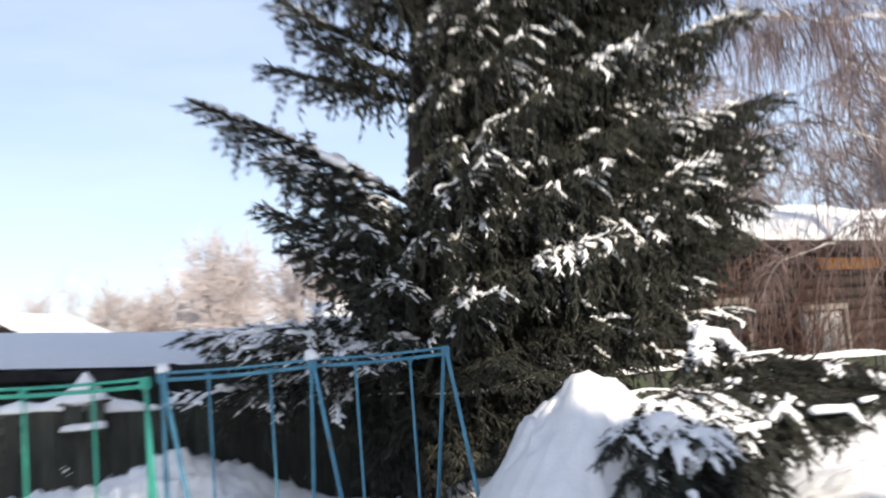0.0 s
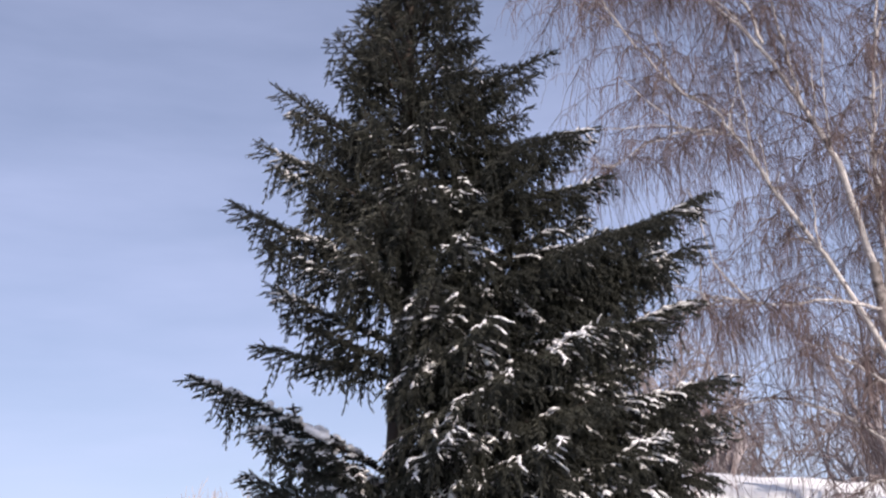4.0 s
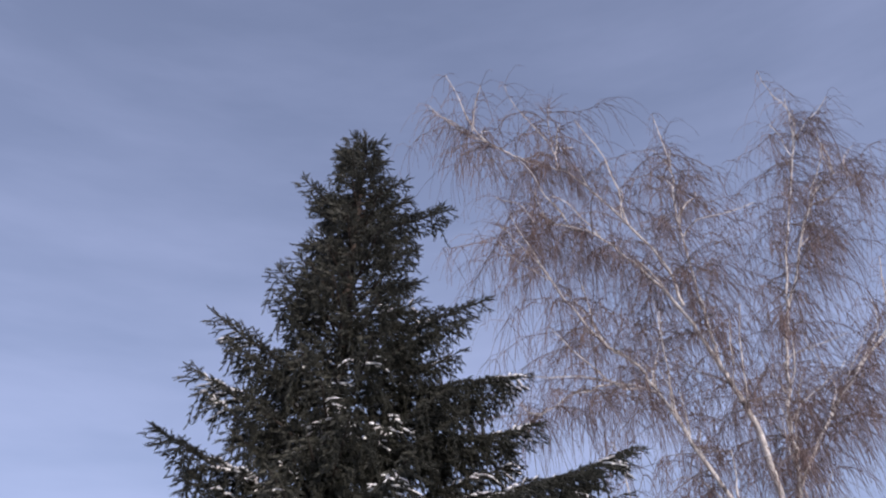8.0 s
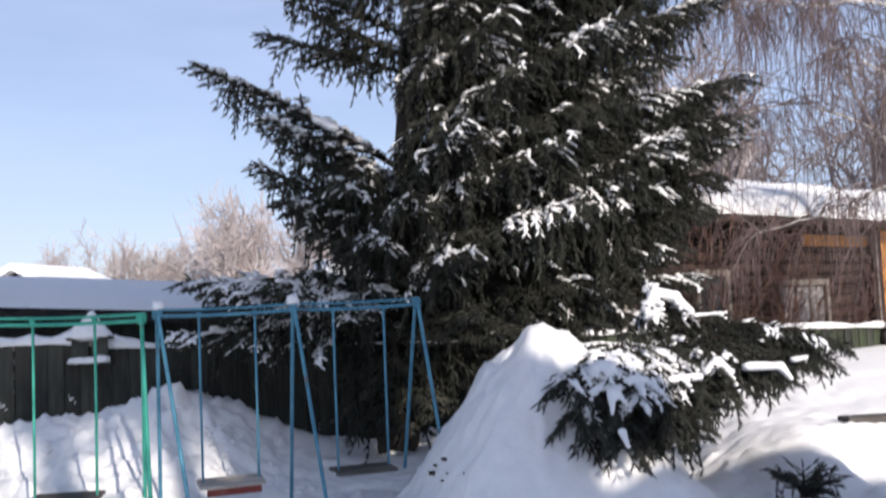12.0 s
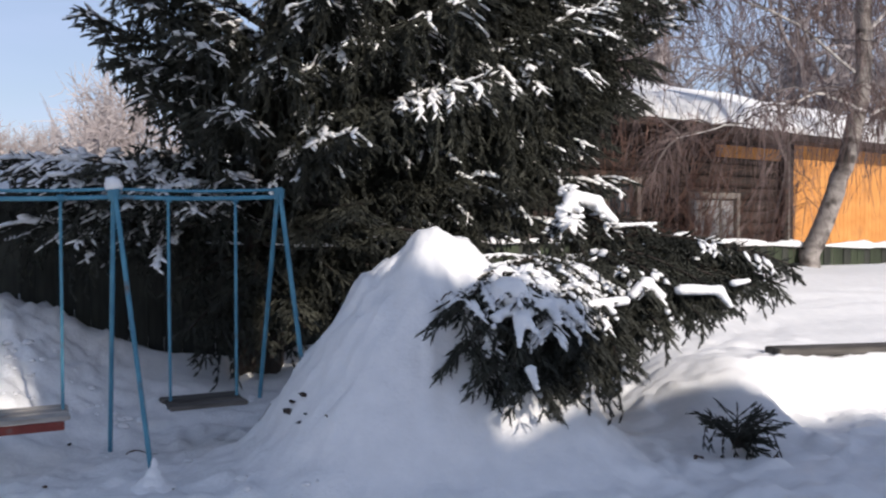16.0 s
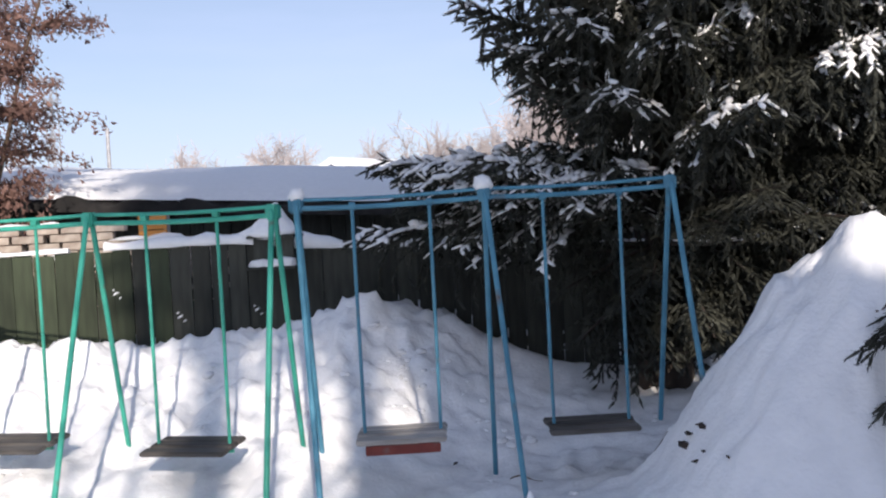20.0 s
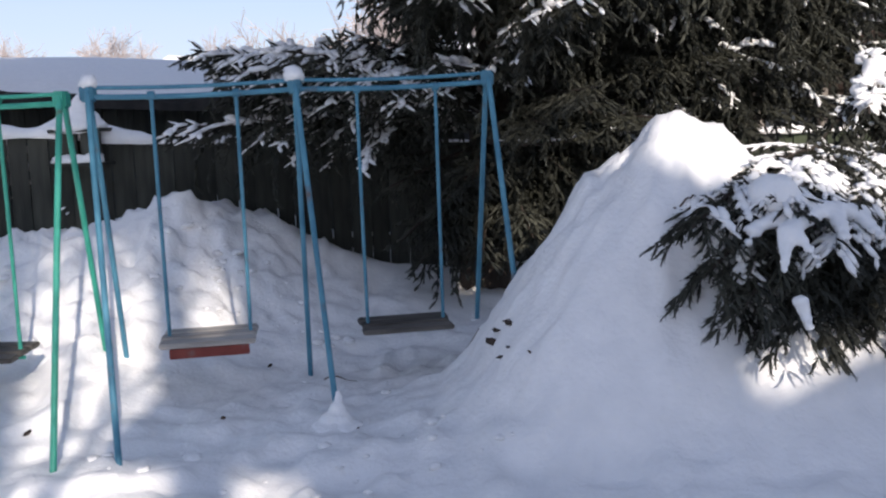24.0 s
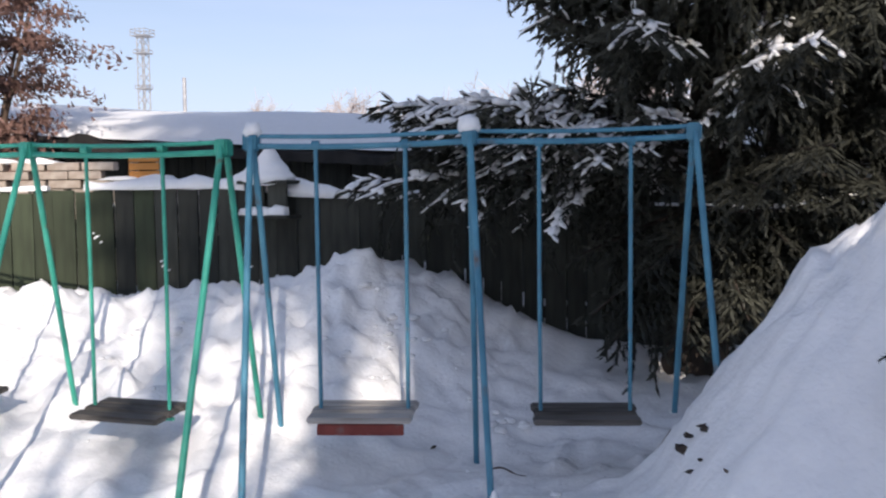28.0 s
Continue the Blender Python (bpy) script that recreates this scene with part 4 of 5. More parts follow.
birch = thing("birch", "leafless weeping birch with white bark and long reddish twigs", "birch tree")
rng = np.random.default_rng(5)
STEMS = [
    ([(7.14, 12.3, 0.6), (7.28, 12.3, 1.06), (7.61, 12.3, 1.86), (7.93, 12.3, 2.7), (8.06, 12.3, 3.6), (8.00, 12.3, 4.5), (8.0, 12.3, 5.3), (8.03, 12.3, 6.58)], 0.145, 0.085),
    ([(8.03, 12.3, 6.4), (7.87, 12.3, 8.29), (7.58, 12.3, 9.03), (7.39, 12.3, 9.57), (6.88, 12.3, 10.76), (6.33, 12.3, 11.39), (5.76, 12.3, 11.98), (4.9, 12.2, 12.28), (4.2, 12.2, 12.2)], 0.095, 0.014),
    ([(8.0, 12.3, 4.9), (7.25, 12.2, 6.56), (6.73, 12.2, 7.51), (6.08, 12.2, 8.83), (5.81, 12.2, 9.35), (5.21, 12.2, 9.75), (4.76, 12.1, 10.28), (4.05, 12.1, 11.41), (3.6, 12.1, 11.95)], 0.075, 0.013),
    ([(8.0, 12.4, 4.2), (8.25, 12.5, 6.21), (8.49, 12.5, 7.53), (8.61, 12.5, 8.56), (8.98, 12.5, 10.16), (9.41, 12.5, 11.7), (10.3, 12.5, 14.39), (10.8, 12.5, 15.9)], 0.080, 0.013),
    ([(7.44, 12.3, 9.5), (7.43, 12.4, 10.51), (7.34, 12.4, 11.62), (7.32, 12.4, 13.26), (7.5, 12.4, 14.6)], 0.055, 0.012),
    ([(6.95, 12.3, 10.7), (6.96, 12.4, 11.46), (6.39, 12.4, 12.38), (5.51, 12.4, 13.46), (4.98, 12.4, 13.80), (4.34, 12.4, 13.85), (3.74, 12.4, 14.2), (3.19, 12.4, 14.4)], 0.050, 0.010),
    ([(4.98, 12.4, 13.8), (4.9, 12.4, 14.6), (4.94, 12.4, 15.4)], 0.020, 0.008),
    ([(9.2, 12.5, 10.9), (9.72, 12.7, 11.73), (10.43, 12.7, 13.49), (11.44, 12.7, 14.9), (12.22, 12.7, 14.7)], 0.050, 0.012),
    ([(8.49, 12.5, 7.4), (9.6, 12.6, 8.9), (10.9, 12.6, 10.3), (12.2, 12.6, 11.6)], 0.055, 0.012),
    ([(6.08, 12.2, 8.83), (5.26, 12.0, 8.88), (4.44, 11.9, 8.56), (3.82, 11.8, 8.09)], 0.035, 0.008),
    ([(8.03, 12.3, 5.8), (7.13, 12.1, 5.95), (5.98, 12.0, 5.82), (5.26, 11.9, 5.94), (4.4, 11.8, 5.6)], 0.045, 0.010),
    ([(8.0, 12.3, 4.5), (7.39, 12.2, 4.83), (6.9, 12.2, 5.17), (6.37, 12.1, 5.34)], 0.050, 0.016),
    ([(7.97, 12.2, 2.98), (7.4, 12.1, 3.18), (6.94, 12.0, 3.16), (6.73, 11.9, 2.92), (6.4, 11.8, 2.82), (5.75, 11.7, 2.75), (5.0, 11.6, 2.5)], 0.038, 0.008),
    ([(8.05, 12.2, 2.94), (8.63, 12.1, 3.15), (9.2, 12.0, 2.9), (10.0, 11.9, 2.9)], 0.036, 0.010),
    ([(7.9, 12.3, 3.5), (7.0, 12.5, 4.3), (6.0, 12.6, 4.6), (5.0, 12.6, 4.3), (4.2, 12.6, 3.6)], 0.040, 0.010),
    ([(8.1, 12.3, 4.1), (9.0, 12.3, 5.0), (10.2, 12.3, 5.6), (11.4, 12.2, 5.4)], 0.040, 0.010),
]
for n_stem, (pts, r0, r1) in enumerate(STEMS):
    s = Shape()
    p = np.array(pts)
    t = np.linspace(0, 1, len(p))
    tt = np.linspace(0, 1, len(p) * 4)
    fine_pts = np.stack([np.interp(tt, t, p[:, c]) for c in range(3)], -1)
    ker = np.array([1, 2, 3, 2, 1]) / 9.0
    sm = fine_pts.copy()
    for c in range(3):
        sm[2:-2, c] = np.convolve(fine_pts[:, c], ker, "valid")
    slim = 1.0 if n_stem == 0 else 0.62
    s.tube(sm + rng.normal(0, 0.016, sm.shape), np.interp(tt, (0, 1), (r0 * slim, r1 * slim)), 9, 0)
    stem = part("stem" if n_stem else "trunk", s, BIRCH_WHITE if n_stem else BIRCH, birch, "white birch bark with dark scars", smooth=True)
    tw = Shape()
    length = np.linalg.norm(np.diff(p, axis=0), axis=1).sum()
    first = 0.45 if n_stem == 0 else 0.12
    for k in range(int(length * (4.5 if n_stem > 11 else 7.5 if n_stem else 2.0))):
        u = first + (1 - first) * rng.random()
        q = np.array([np.interp(u, tt, sm[:, c]) for c in range(3)])
        a = rng.uniform(0, 6.283)
        d = np.array([1.3 * math.cos(a), math.sin(a) * 0.8, rng.uniform(-0.1, 0.8)])
        bl = rng.uniform(0.6, 2.3) * (1.15 - 0.45 * u)
        pale = k % 5 == 0 and 0 < n_stem < 11
        if pale:
            d = 1.1 * unit(sm[-1] - sm[0]) + np.array([rng.normal(0, 0.4), rng.normal(0, 0.4), 0.3])
            bl *= 1.1
        pts2, d2 = limb(tw, q, d, bl, 0.020 if pale else 0.012, rng, bend=0.1 if pale else -1.0, wob=0.17, seg=7, sides=4, mat=1 if pale else 2)
        for pt in pts2[1:]:
            strands(tw, pt, d2 * 0.35, 4, rng.uniform(0.5, 1.5), 0.0052, rng, 0, fall=2.8)
    for k in range(5):
        strands(tw, sm[-1 - k // 2], np.array([rng.normal(0, 0.4), rng.normal(0, 0.4), 0.9]), 6, 0.55, 0.0048, rng, 0, fall=0.9)
    tagged(part("twig_spray", tw, [BIRCH_TWIG, BIRCH_WHITE, BIRCH_DARK], stem, "thin hanging reddish-brown twigs"), kind="stuff")


def bare_tree(seed, high, spread, droop=0.2, forks=3, trunk_share=0.3, thick=1.0, slim=1.0):
    """A leafless tree: trunk, and a crown of forking limbs."""
    r = np.random.default_rng(seed)
    tr, cr = Shape(), Shape()
    pts, d = limb(tr, (0, 0, -0.3), (r.normal(0, 0.06), r.normal(0, 0.06), 1), high * trunk_share + 0.3, 0.02 * high * slim, r, wob=0.05, seg=5, sides=8, r_end=0.75)

    def grow(p, d, le, rad, depth):
        q, dd = limb(cr, p, d, le, rad, r, bend=0.25 if depth > 1 else -droop, wob=0.16, seg=4 if depth > 1 else 3, sides=5 if depth > 1 else 3, r_end=0.6)
        if depth == 0:
            return
        for _ in range(forks + (depth == 1) * 2):
            k = r.integers(1, len(q))
            nd = unit(dd + r.normal(0, 0.55, 3) * spread + np.array([0, 0, 0.25]))
            grow(q[k], nd, le * r.uniform(0.5, 0.8), rad * (0.5 if depth > 1 else 0.5 * thick), depth - 1)

    for _ in range(5):
        grow(pts[-1 - r.integers(0, 2)], unit((r.normal(0, 0.5) * spread, r.normal(0, 0.5) * spread, 1)), high * 0.27, 0.011 * high * slim, 3)
    peak = max(float(v[:, 2].max()) for v in cr.v)
    for sh in (tr, cr):
        for v in sh.v:
            v[:, 2] *= high / peak
    return tr, cr


FAR = []
for i, (seed, high) in enumerate(((21, 8.0), (22, 8.0), (23, 8.0))):
    t = thing("bare_tree", "leafless frosted tree far behind the sheds", "bare tree", (0, 0, 0), group="far trees")
    tr, cr = bare_tree(seed, high, 1.5, forks=6, trunk_share=0.2, thick=1.5)
    part("trunk", tr, FROST_TWIG, t)
    part("crown", cr, FROST_TWIG, t, "frosted pale brown twigs")
    FAR.append(t)
SPOTS = [(-27.6, 50, 0.86), (-25.8, 51, 0.78), (-22.3, 50, 0.86), (-20.6, 51, 0.80), (-17.5, 54, 0.62), (-6.8, 49, 1.02), (-5.3, 48, 1.14), (-3.2, 49, 1.04), (-0.2, 49, 0.9),
         (-9.6, 50, 0.84), (-12.3, 50, 0.90), (-11.0, 51, 0.78), (-15.6, 50, 0.80), (-33, 55, 0.7), (-38, 56, 0.8), (3.0, 50, 0.9), (7, 48, 0.9)]
for i, (x, y, s) in enumerate(SPOTS):
    m = pose(x, y, 0.3, 0, 0, i * 77) @ Matrix.Diagonal((s, s, s, 1))
    if i < 3:
        FAR[i].matrix_basis = m
    else:
        c = copy_thing(FAR[i % 3], pose(x, y, 0.3, 0, 0, i * 77))
        c.scale = (s, s, s)

WOOD = []
for i, (seed, high) in enumerate(((31, 10.0), (32, 11.0))):
    t = thing("bare_tree", "tall leafless grey-brown tree behind the house", "bare tree", group="trees behind the house")
    tr, cr = bare_tree(seed, high, 1.5, forks=5, trunk_share=0.22, thick=0.9, droop=0.5)
    part("trunk", tr, TWIG, t)
    part("crown", cr, WOOD_TWIG, t, "grey-brown twigs")
    WOOD.append(t)
for i in range(9):
    x, y, s = 8.0 + i * 2.3 + random.uniform(-0.5, 0.5), 23 + (i * 7 % 5) * 2.2, random.uniform(0.85, 1.15)
    c = WOOD[i] if i < 2 else copy_thing(WOOD[i % 2], pose(x, y, 0.3, 0, 0, i * 61))
    c.matrix_basis = pose(x, y, 0.3, 0, 0, i * 61)
    c.scale = (s, s, s)

shrub_rng = np.random.default_rng(71)
for x, y, high, wide in ((4.9, 13.6, 3.2, 1.0), (6.0, 14.2, 2.8, 0.9), (7.3, 14.6, 2.2, 0.8)):
    sb = thing("shrub", "leafless reddish shrub in front of the wooden house", "shrub", (x, y, 0.3), group="shrubs by the house")
    for k in range(24):
        st = Shape()
        a = shrub_rng.uniform(0, 6.283)
        q, d = limb(st, (0.2 * math.cos(a), 0.2 * math.sin(a), -0.2), (0.45 * wide * math.cos(a), 0.45 * wide * math.sin(a), 1), high * shrub_rng.uniform(0.6, 1.1), 0.012, shrub_rng, bend=-0.1, seg=7, sides=4, wob=0.09)
        for p in q[3:]:
            strands(st, p, d, 4, 0.75, 0.0045, shrub_rng, 0, fall=0.3)
        part("stem", st, RED_TWIG, sb)

# broad-leaved tree that kept its brown leaves, at the end of the swings
rng = np.random.default_rng(8)
oak = thing("leafy_tree", "bushy tree with withered red-brown leaves beside the fence", "tree", (-7.22, 9.4, 0.5))
for k in range(9):
    st = Shape()
    lf = Shape()
    a = k * 0.7
    base = np.array([0.35 * math.cos(a), 0.3 * math.sin(a), -0.2])
    pts, d = limb(st, base, (0.28 * math.cos(a), 0.22 * math.sin(a), 1), 3.6 + 0.4 * (k % 3), 0.035, rng, seg=9, sides=6, wob=0.07)
    V, F = [], []
    for q in pts[2:]:
        for _ in range(7):
            ang = rng.uniform(0, 6.283)
            tw, dd = limb(st, q, (math.cos(ang), math.sin(ang), 0.25), rng.uniform(0.35, 0.95), 0.008, rng, bend=-0.25, seg=8, sides=3)
            for w in tw[1:]:
                for _ in range(12):
                    c = w + rng.normal(0, 0.055, 3)
                    e1, e2 = unit(rng.normal(0, 0.7, 3) + np.array([0.5, 0, -0.8])) * rng.uniform(0.026, 0.042), unit(rng.normal(0, 1, 3)) * 0.017
                    fold = np.array([0, 0, -0.012])
                    n0 = len(V)
                    V += [c - e1, c + e2 + fold, c + e1, c - e2 + fold]
                    F += [(n0, n0 + 1, n0 + 2), (n0, n0 + 2, n0 + 3)]
    lf.add(V, F)
    stem = part("stem", st, TWIG, oak)
    part("leaves", lf, DRY_LEAF, stem, "withered red-brown leaves")


# ---- swings ----
BAR_Z = 1.685


def swing_set(posts, paint, label, feet):
    s = thing("swing_set", label, "swing set")
    a, b = np.array(posts[0]), np.array(posts[-1])
    u = unit(b - a)
    n = np.array([u[1], -u[0], 0])
    for lift, rad, nm in ((-0.03, 0.0145, "hanger_bar"), (0.018, 0.011, "top_bar")):
        for p, q in zip(posts, posts[1:]):
            sh = Shape()
            pts = [np.array(p) + (np.array(q) - np.array(p)) * t + np.array([0, 0, lift - 0.012 * math.sin(math.pi * t)]) for t in np.linspace(0.0, 1, 7)]
            sh.tube(pts, rad, 10)
            part(nm, sh, paint, s, smooth=True)
    for p, pair in zip(posts, feet):
        p = np.array(p)
        for sign, (fx, fy, fz) in zip((1, -1), pair):
            top = p + n * sign * 0.02 + np.array([0, 0, 0.01])
            foot = np.array([fx, fy, fz])
            foot = foot + unit(foot - top) * 0.25
            sh = Shape()
            sh.tube([top + (foot - top) * t for t in np.linspace(0, 1, 9)], 0.0155, 10)
            part("leg", sh, paint, s, smooth=True)
        sh = bevelled(p + np.array([-0.036, -0.036, -0.055]), p + np.array([0.036, 0.036, 0.032]), 0.01)
        part("joint", sh, paint, s, "welded joint plate at the top")
    return s


cA, cB, cC = (-2.03, 6.66, 1.715), (-1.01, 6.955, 1.725), (0.01, 7.26, 1.735)
g0, g1, g2 = (-4.43, 6.45, 1.71), (-3.27, 6.53, 1.70), (-2.125, 6.56, 1.685)
blue_set = swing_set([cA, cB, cC], BLUE, "blue-painted steel pipe swing set standing in the snow",
          [((-1.62, 5.80, 0.0), (-2.10, 7.00, 0.27)), ((-0.74, 6.38, 0.0), (-1.10, 7.30, 0.0)), ((0.14, 6.96, 0.64), (-0.10, 7.65, 0.5))])
swing_set([g0, g1, g2], TEAL, "teal-green painted steel pipe swing set standing in the snow",
          [((-4.15, 5.55, 0.05), (-4.60, 6.95, 0.46)), ((-2.93, 5.52, 0.0), (-3.35, 6.90, 0.28)), ((-1.90, 5.74, 0.0), (-2.22, 7.00, 0.28))])


def swing(p, q, f0, f1, paint, label, seat_z, red=False, tilt=0.0, wood=None):
    p, q = np.array(p), np.array(q)
    a, b = p + (q - p) * f0, p + (q - p) * f1
    u = unit((b - a) * np.array([1, 1, 0]))
    n = np.array([u[1], -u[0], 0])
    mid = (a + b) / 2
    half = np.linalg.norm(b - a) / 2
    s = thing("swing", label, "swing", (mid[0], mid[1], seat_z), group="swings")
    s.rotation_euler = (0, 0, math.atan2(u[1], u[0]))
    top = BAR_Z - seat_z
    for sx in (-half, half):
        sh = Shape()
        sh.tube([(sx, 0, top), (sx, 0.004, top * 0.5), (sx * 0.99, 0, 0.0)], 0.0105, 8)
        rod = part("hanger_rod", sh, paint, s, smooth=True)
        ring = Shape()
        ring.tube([(sx - 0.018, 0, top), (sx + 0.018, 0, top)], 0.023, 10)
        part("collar", ring, paint, rod)
    bar = Shape()
    bar.tube([(-half - 0.02, 0, -0.005), (half + 0.02, 0, -0.005)], 0.011, 8)
    part("seat_bar", bar, paint, s)
    for j, y in enumerate((-0.115, 0.0, 0.115)):
        pl = bevelled((-half - 0.035 + rng.uniform(-0.012, 0.012), y - 0.049, 0.008 + 0.004 * (j % 2)), (half + 0.035 + rng.uniform(-0.012, 0.012), y + 0.049, 0.036 + 0.004 * (j % 2)), 0.008)
        ob = part("plank", pl, wood or GREY_WOOD, s, "pale weathered plank" if wood else "grey weathered plank")
        ob.rotation_euler = (tilt, 0, rng.normal(0, 0.008))
    if red:
        part("front_board", bevelled((-half + 0.01, -0.165, -0.055), (half - 0.01, -0.145, -0.002), 0.004), RED_PAINT, s, "worn red edge board")
    return s


swing(cA, cB, 0.295, 0.705, BLUE, "swing seat of grey planks with a red edge on blue rods", 0.355, red=True, tilt=0.05, wood=PALE_WOOD)
swing(cB, cC, 0.31, 0.72, BLUE, "swing seat of dark grey plank on blue rods", 0.345, tilt=0.04)
swing(g0, g1, 0.31, 0.70, TEAL, "swing seat of dark worn planks on teal rods", 0.36, tilt=0.10)
swing(g1, g2, 0.31, 0.70, TEAL, "swing seat of dark worn planks on teal rods", 0.34, tilt=0.06)
for p, w in ((cA, 0.05), (cB, 0.062)):
    sh = Shape()
    lumps(sh, [np.array(p) + np.array([0, 0, 0.035])], [(1, 0, 0)], [(w, w, 0.06)], rng)
    part("snow_cap", sh, SNOW_SOFT, blue_set, "small cap of snow on the post", smooth=True)


# ---- fence ----
feeder = thing("bird_feeder", "dark wooden box with a peaked snow cap on the fence", "bird feeder", (-3.04, 8.66, 1.285))
for x0, x1 in ((-0.17, -0.01), (0.02, 0.17)):
    part("side_board", bevelled((x0, -0.13, 0.02), (x1, -0.105, 0.23), 0.004), FENCE_DARK, feeder)
part("shelf", bevelled((-0.21, -0.20, -0.02), (0.21, 0.02, 0.005), 0.005), FENCE_DARK, feeder)
part("roof", bevelled((-0.20, -0.18, 0.225), (0.20, 0.05, 0.25), 0.005), FENCE_DARK, feeder)
cap = [((0.03 * u - 0.02, -0.06, 0.26 + 0.20 * u), (0.20 * (1 - u) ** 1.1 + 0.035, 0.13 * (1 - u) + 0.035, 0.05)) for u in np.linspace(0, 1, 10)]
cushion(cap + run((-0.12, -0.05, 0.30), (-0.36, -0.10, 0.225), 8, 0.075, 0.035), "peaked cap of snow", feeder)
fs = Shape()
lumps(fs, [(-0.08, -0.14, 0.01), (0.09, -0.14, 0.01), (0.0, -0.15, 0.01)], [(1, 0, 0)] * 3, [(0.13, 0.06, 0.05), (0.12, 0.06, 0.06), (0.1, 0.05, 0.05)], rng)
tagged(part("snow", fs, SNOW_SOFT, feeder, "snow on the shelf", smooth=True), kind="stuff")
# pale bricks stacked behind the fence
stack = thing("brick_stack", "stack of pale bricks behind the fence with snow", "brick stack")
bk = bevelled((0, 0, 0), (0.245, 0.12, 0.062), 0.006, 1).mesh("brick", BRICK)
for row in range(10):
    for c in range(8 - (row > 7) * 3):
        ob = part("brick", bk, None, stack)
        bx = -5.75 + c * 0.262 + (row % 2) * 0.1 + random.uniform(-0.015, 0.015)
        ob.location = (bx, fence_y(bx) + 0.45 + random.uniform(-0.02, 0.02), 1.02 + row * 0.068)
        ob.rotation_euler = (0, 0, FENCE_ANGLE + random.uniform(-0.05, 0.05))

pads = Shape()
spots = [(bx, fence_y(bx) + 0.48 + lit0, 1.02 + row * 0.068 + 0.062) for row, bx, lit0 in ((9, -5.55, 0.0), (9, -5.25, 0.0), (9, -4.95, 0.02), (7, -4.35, 0.0), (7, -4.1, -0.02), (5, -4.9, -0.07), (6, -5.4, -0.07), (4, -4.5, -0.07))]
lumps(pads, spots, [(0.94, 0.35, 0)] * len(spots), [(0.17, 0.05 if i > 4 else 0.08, 0.035) for i in range(len(spots))], rng)
tagged(part("snow", pads, SNOW_SOFT, stack, "thin pads of snow on the bricks", smooth=True), kind="stuff")
crate = thing("crate", "small ochre wooden crate on the brick stack", "crate", (-4.30, 8.68, 1.565))
crate.rotation_euler = (0, 0, FENCE_ANGLE)
for k in range(3):
    part("slat", bevelled((0, -0.01, 0.004 + k * 0.062), (0.23, 0.01, 0.058 + k * 0.062), 0.003, 1), ORANGE_WOOD, crate)
for sx in (0.0, 0.20):
    part("post", bevelled((sx, 0.011, 0), (sx + 0.03, 0.15, 0.186), 0.003, 1), PALE_WOOD, crate)


def fence_top(x):
    return float(np.interp(x, (-5, -3.4, -2.6, 0.15, 1.3, 4.1, 8.4, 12), (1.47, 1.49, 1.40, 1.29, 1.29, 1.26, 1.12, 1.08)))


fence = tagged(new("fence"), "old board fence, green to dark brown, with snow along its top", "fence", kind="structure")
FA = FENCE_ANGLE
x = -9.0
i = 0
while x < 12:
    w = 0.13 + 0.035 * random.random()
    zt = fence_top(x) + random.uniform(-0.015, 0.015)
    zb = min(height(x, fence_y(x)) - 0.25, 0.5)
    sh = Shape()
    sh.box((0, -0.011, 0), (w - 0.008, 0.011, zt - zb), jitter=0.002)
    green = x < -4.3 or (x < -3.85 and i % 2 == 0) or (x > 2.0 and i % 3 != 0)
    ob = part("board", sh, FENCE_GREEN if green else FENCE_DARK, fence)
    ob.location = (x, fence_y(x) + random.uniform(-0.006, 0.006), zb)
    ob.rotation_euler = (random.uniform(-0.008, 0.008), random.uniform(-0.008, 0.008), FA)
    x += w * math.cos(FA)
    i += 1
for hx, hz in ((-4.24, 1.14), (-3.79, 0.93), (-3.23, 0.95)):
    sh = Shape()
    lumps(sh, [(0.0, -0.02, 0.0), (0.03, -0.018, -0.035), (-0.02, -0.018, 0.03)], [(1, 0, 0.6)] * 3, [(0.03, 0.010, 0.012), (0.014, 0.008, 0.009), (0.012, 0.008, 0.008)], rng)
    ob = part("snow_clump", sh, SNOW_SOFT, fence, "clump of snow stuck to a board", smooth=True)
    ob.location = (hx, fence_y(hx), hz)
    ob.rotation_euler = (0, 0, FA)
for zr in (0.55, 1.10):
    sh = Shape()
    sh.box((0, 0.015, -0.04), (22.0, 0.055, 0.04))
    r = part("rail", sh, FENCE_DARK, fence)
    r.location = (-9, fence_y(-9), zr)
    r.rotation_euler = (0, 0, FA)


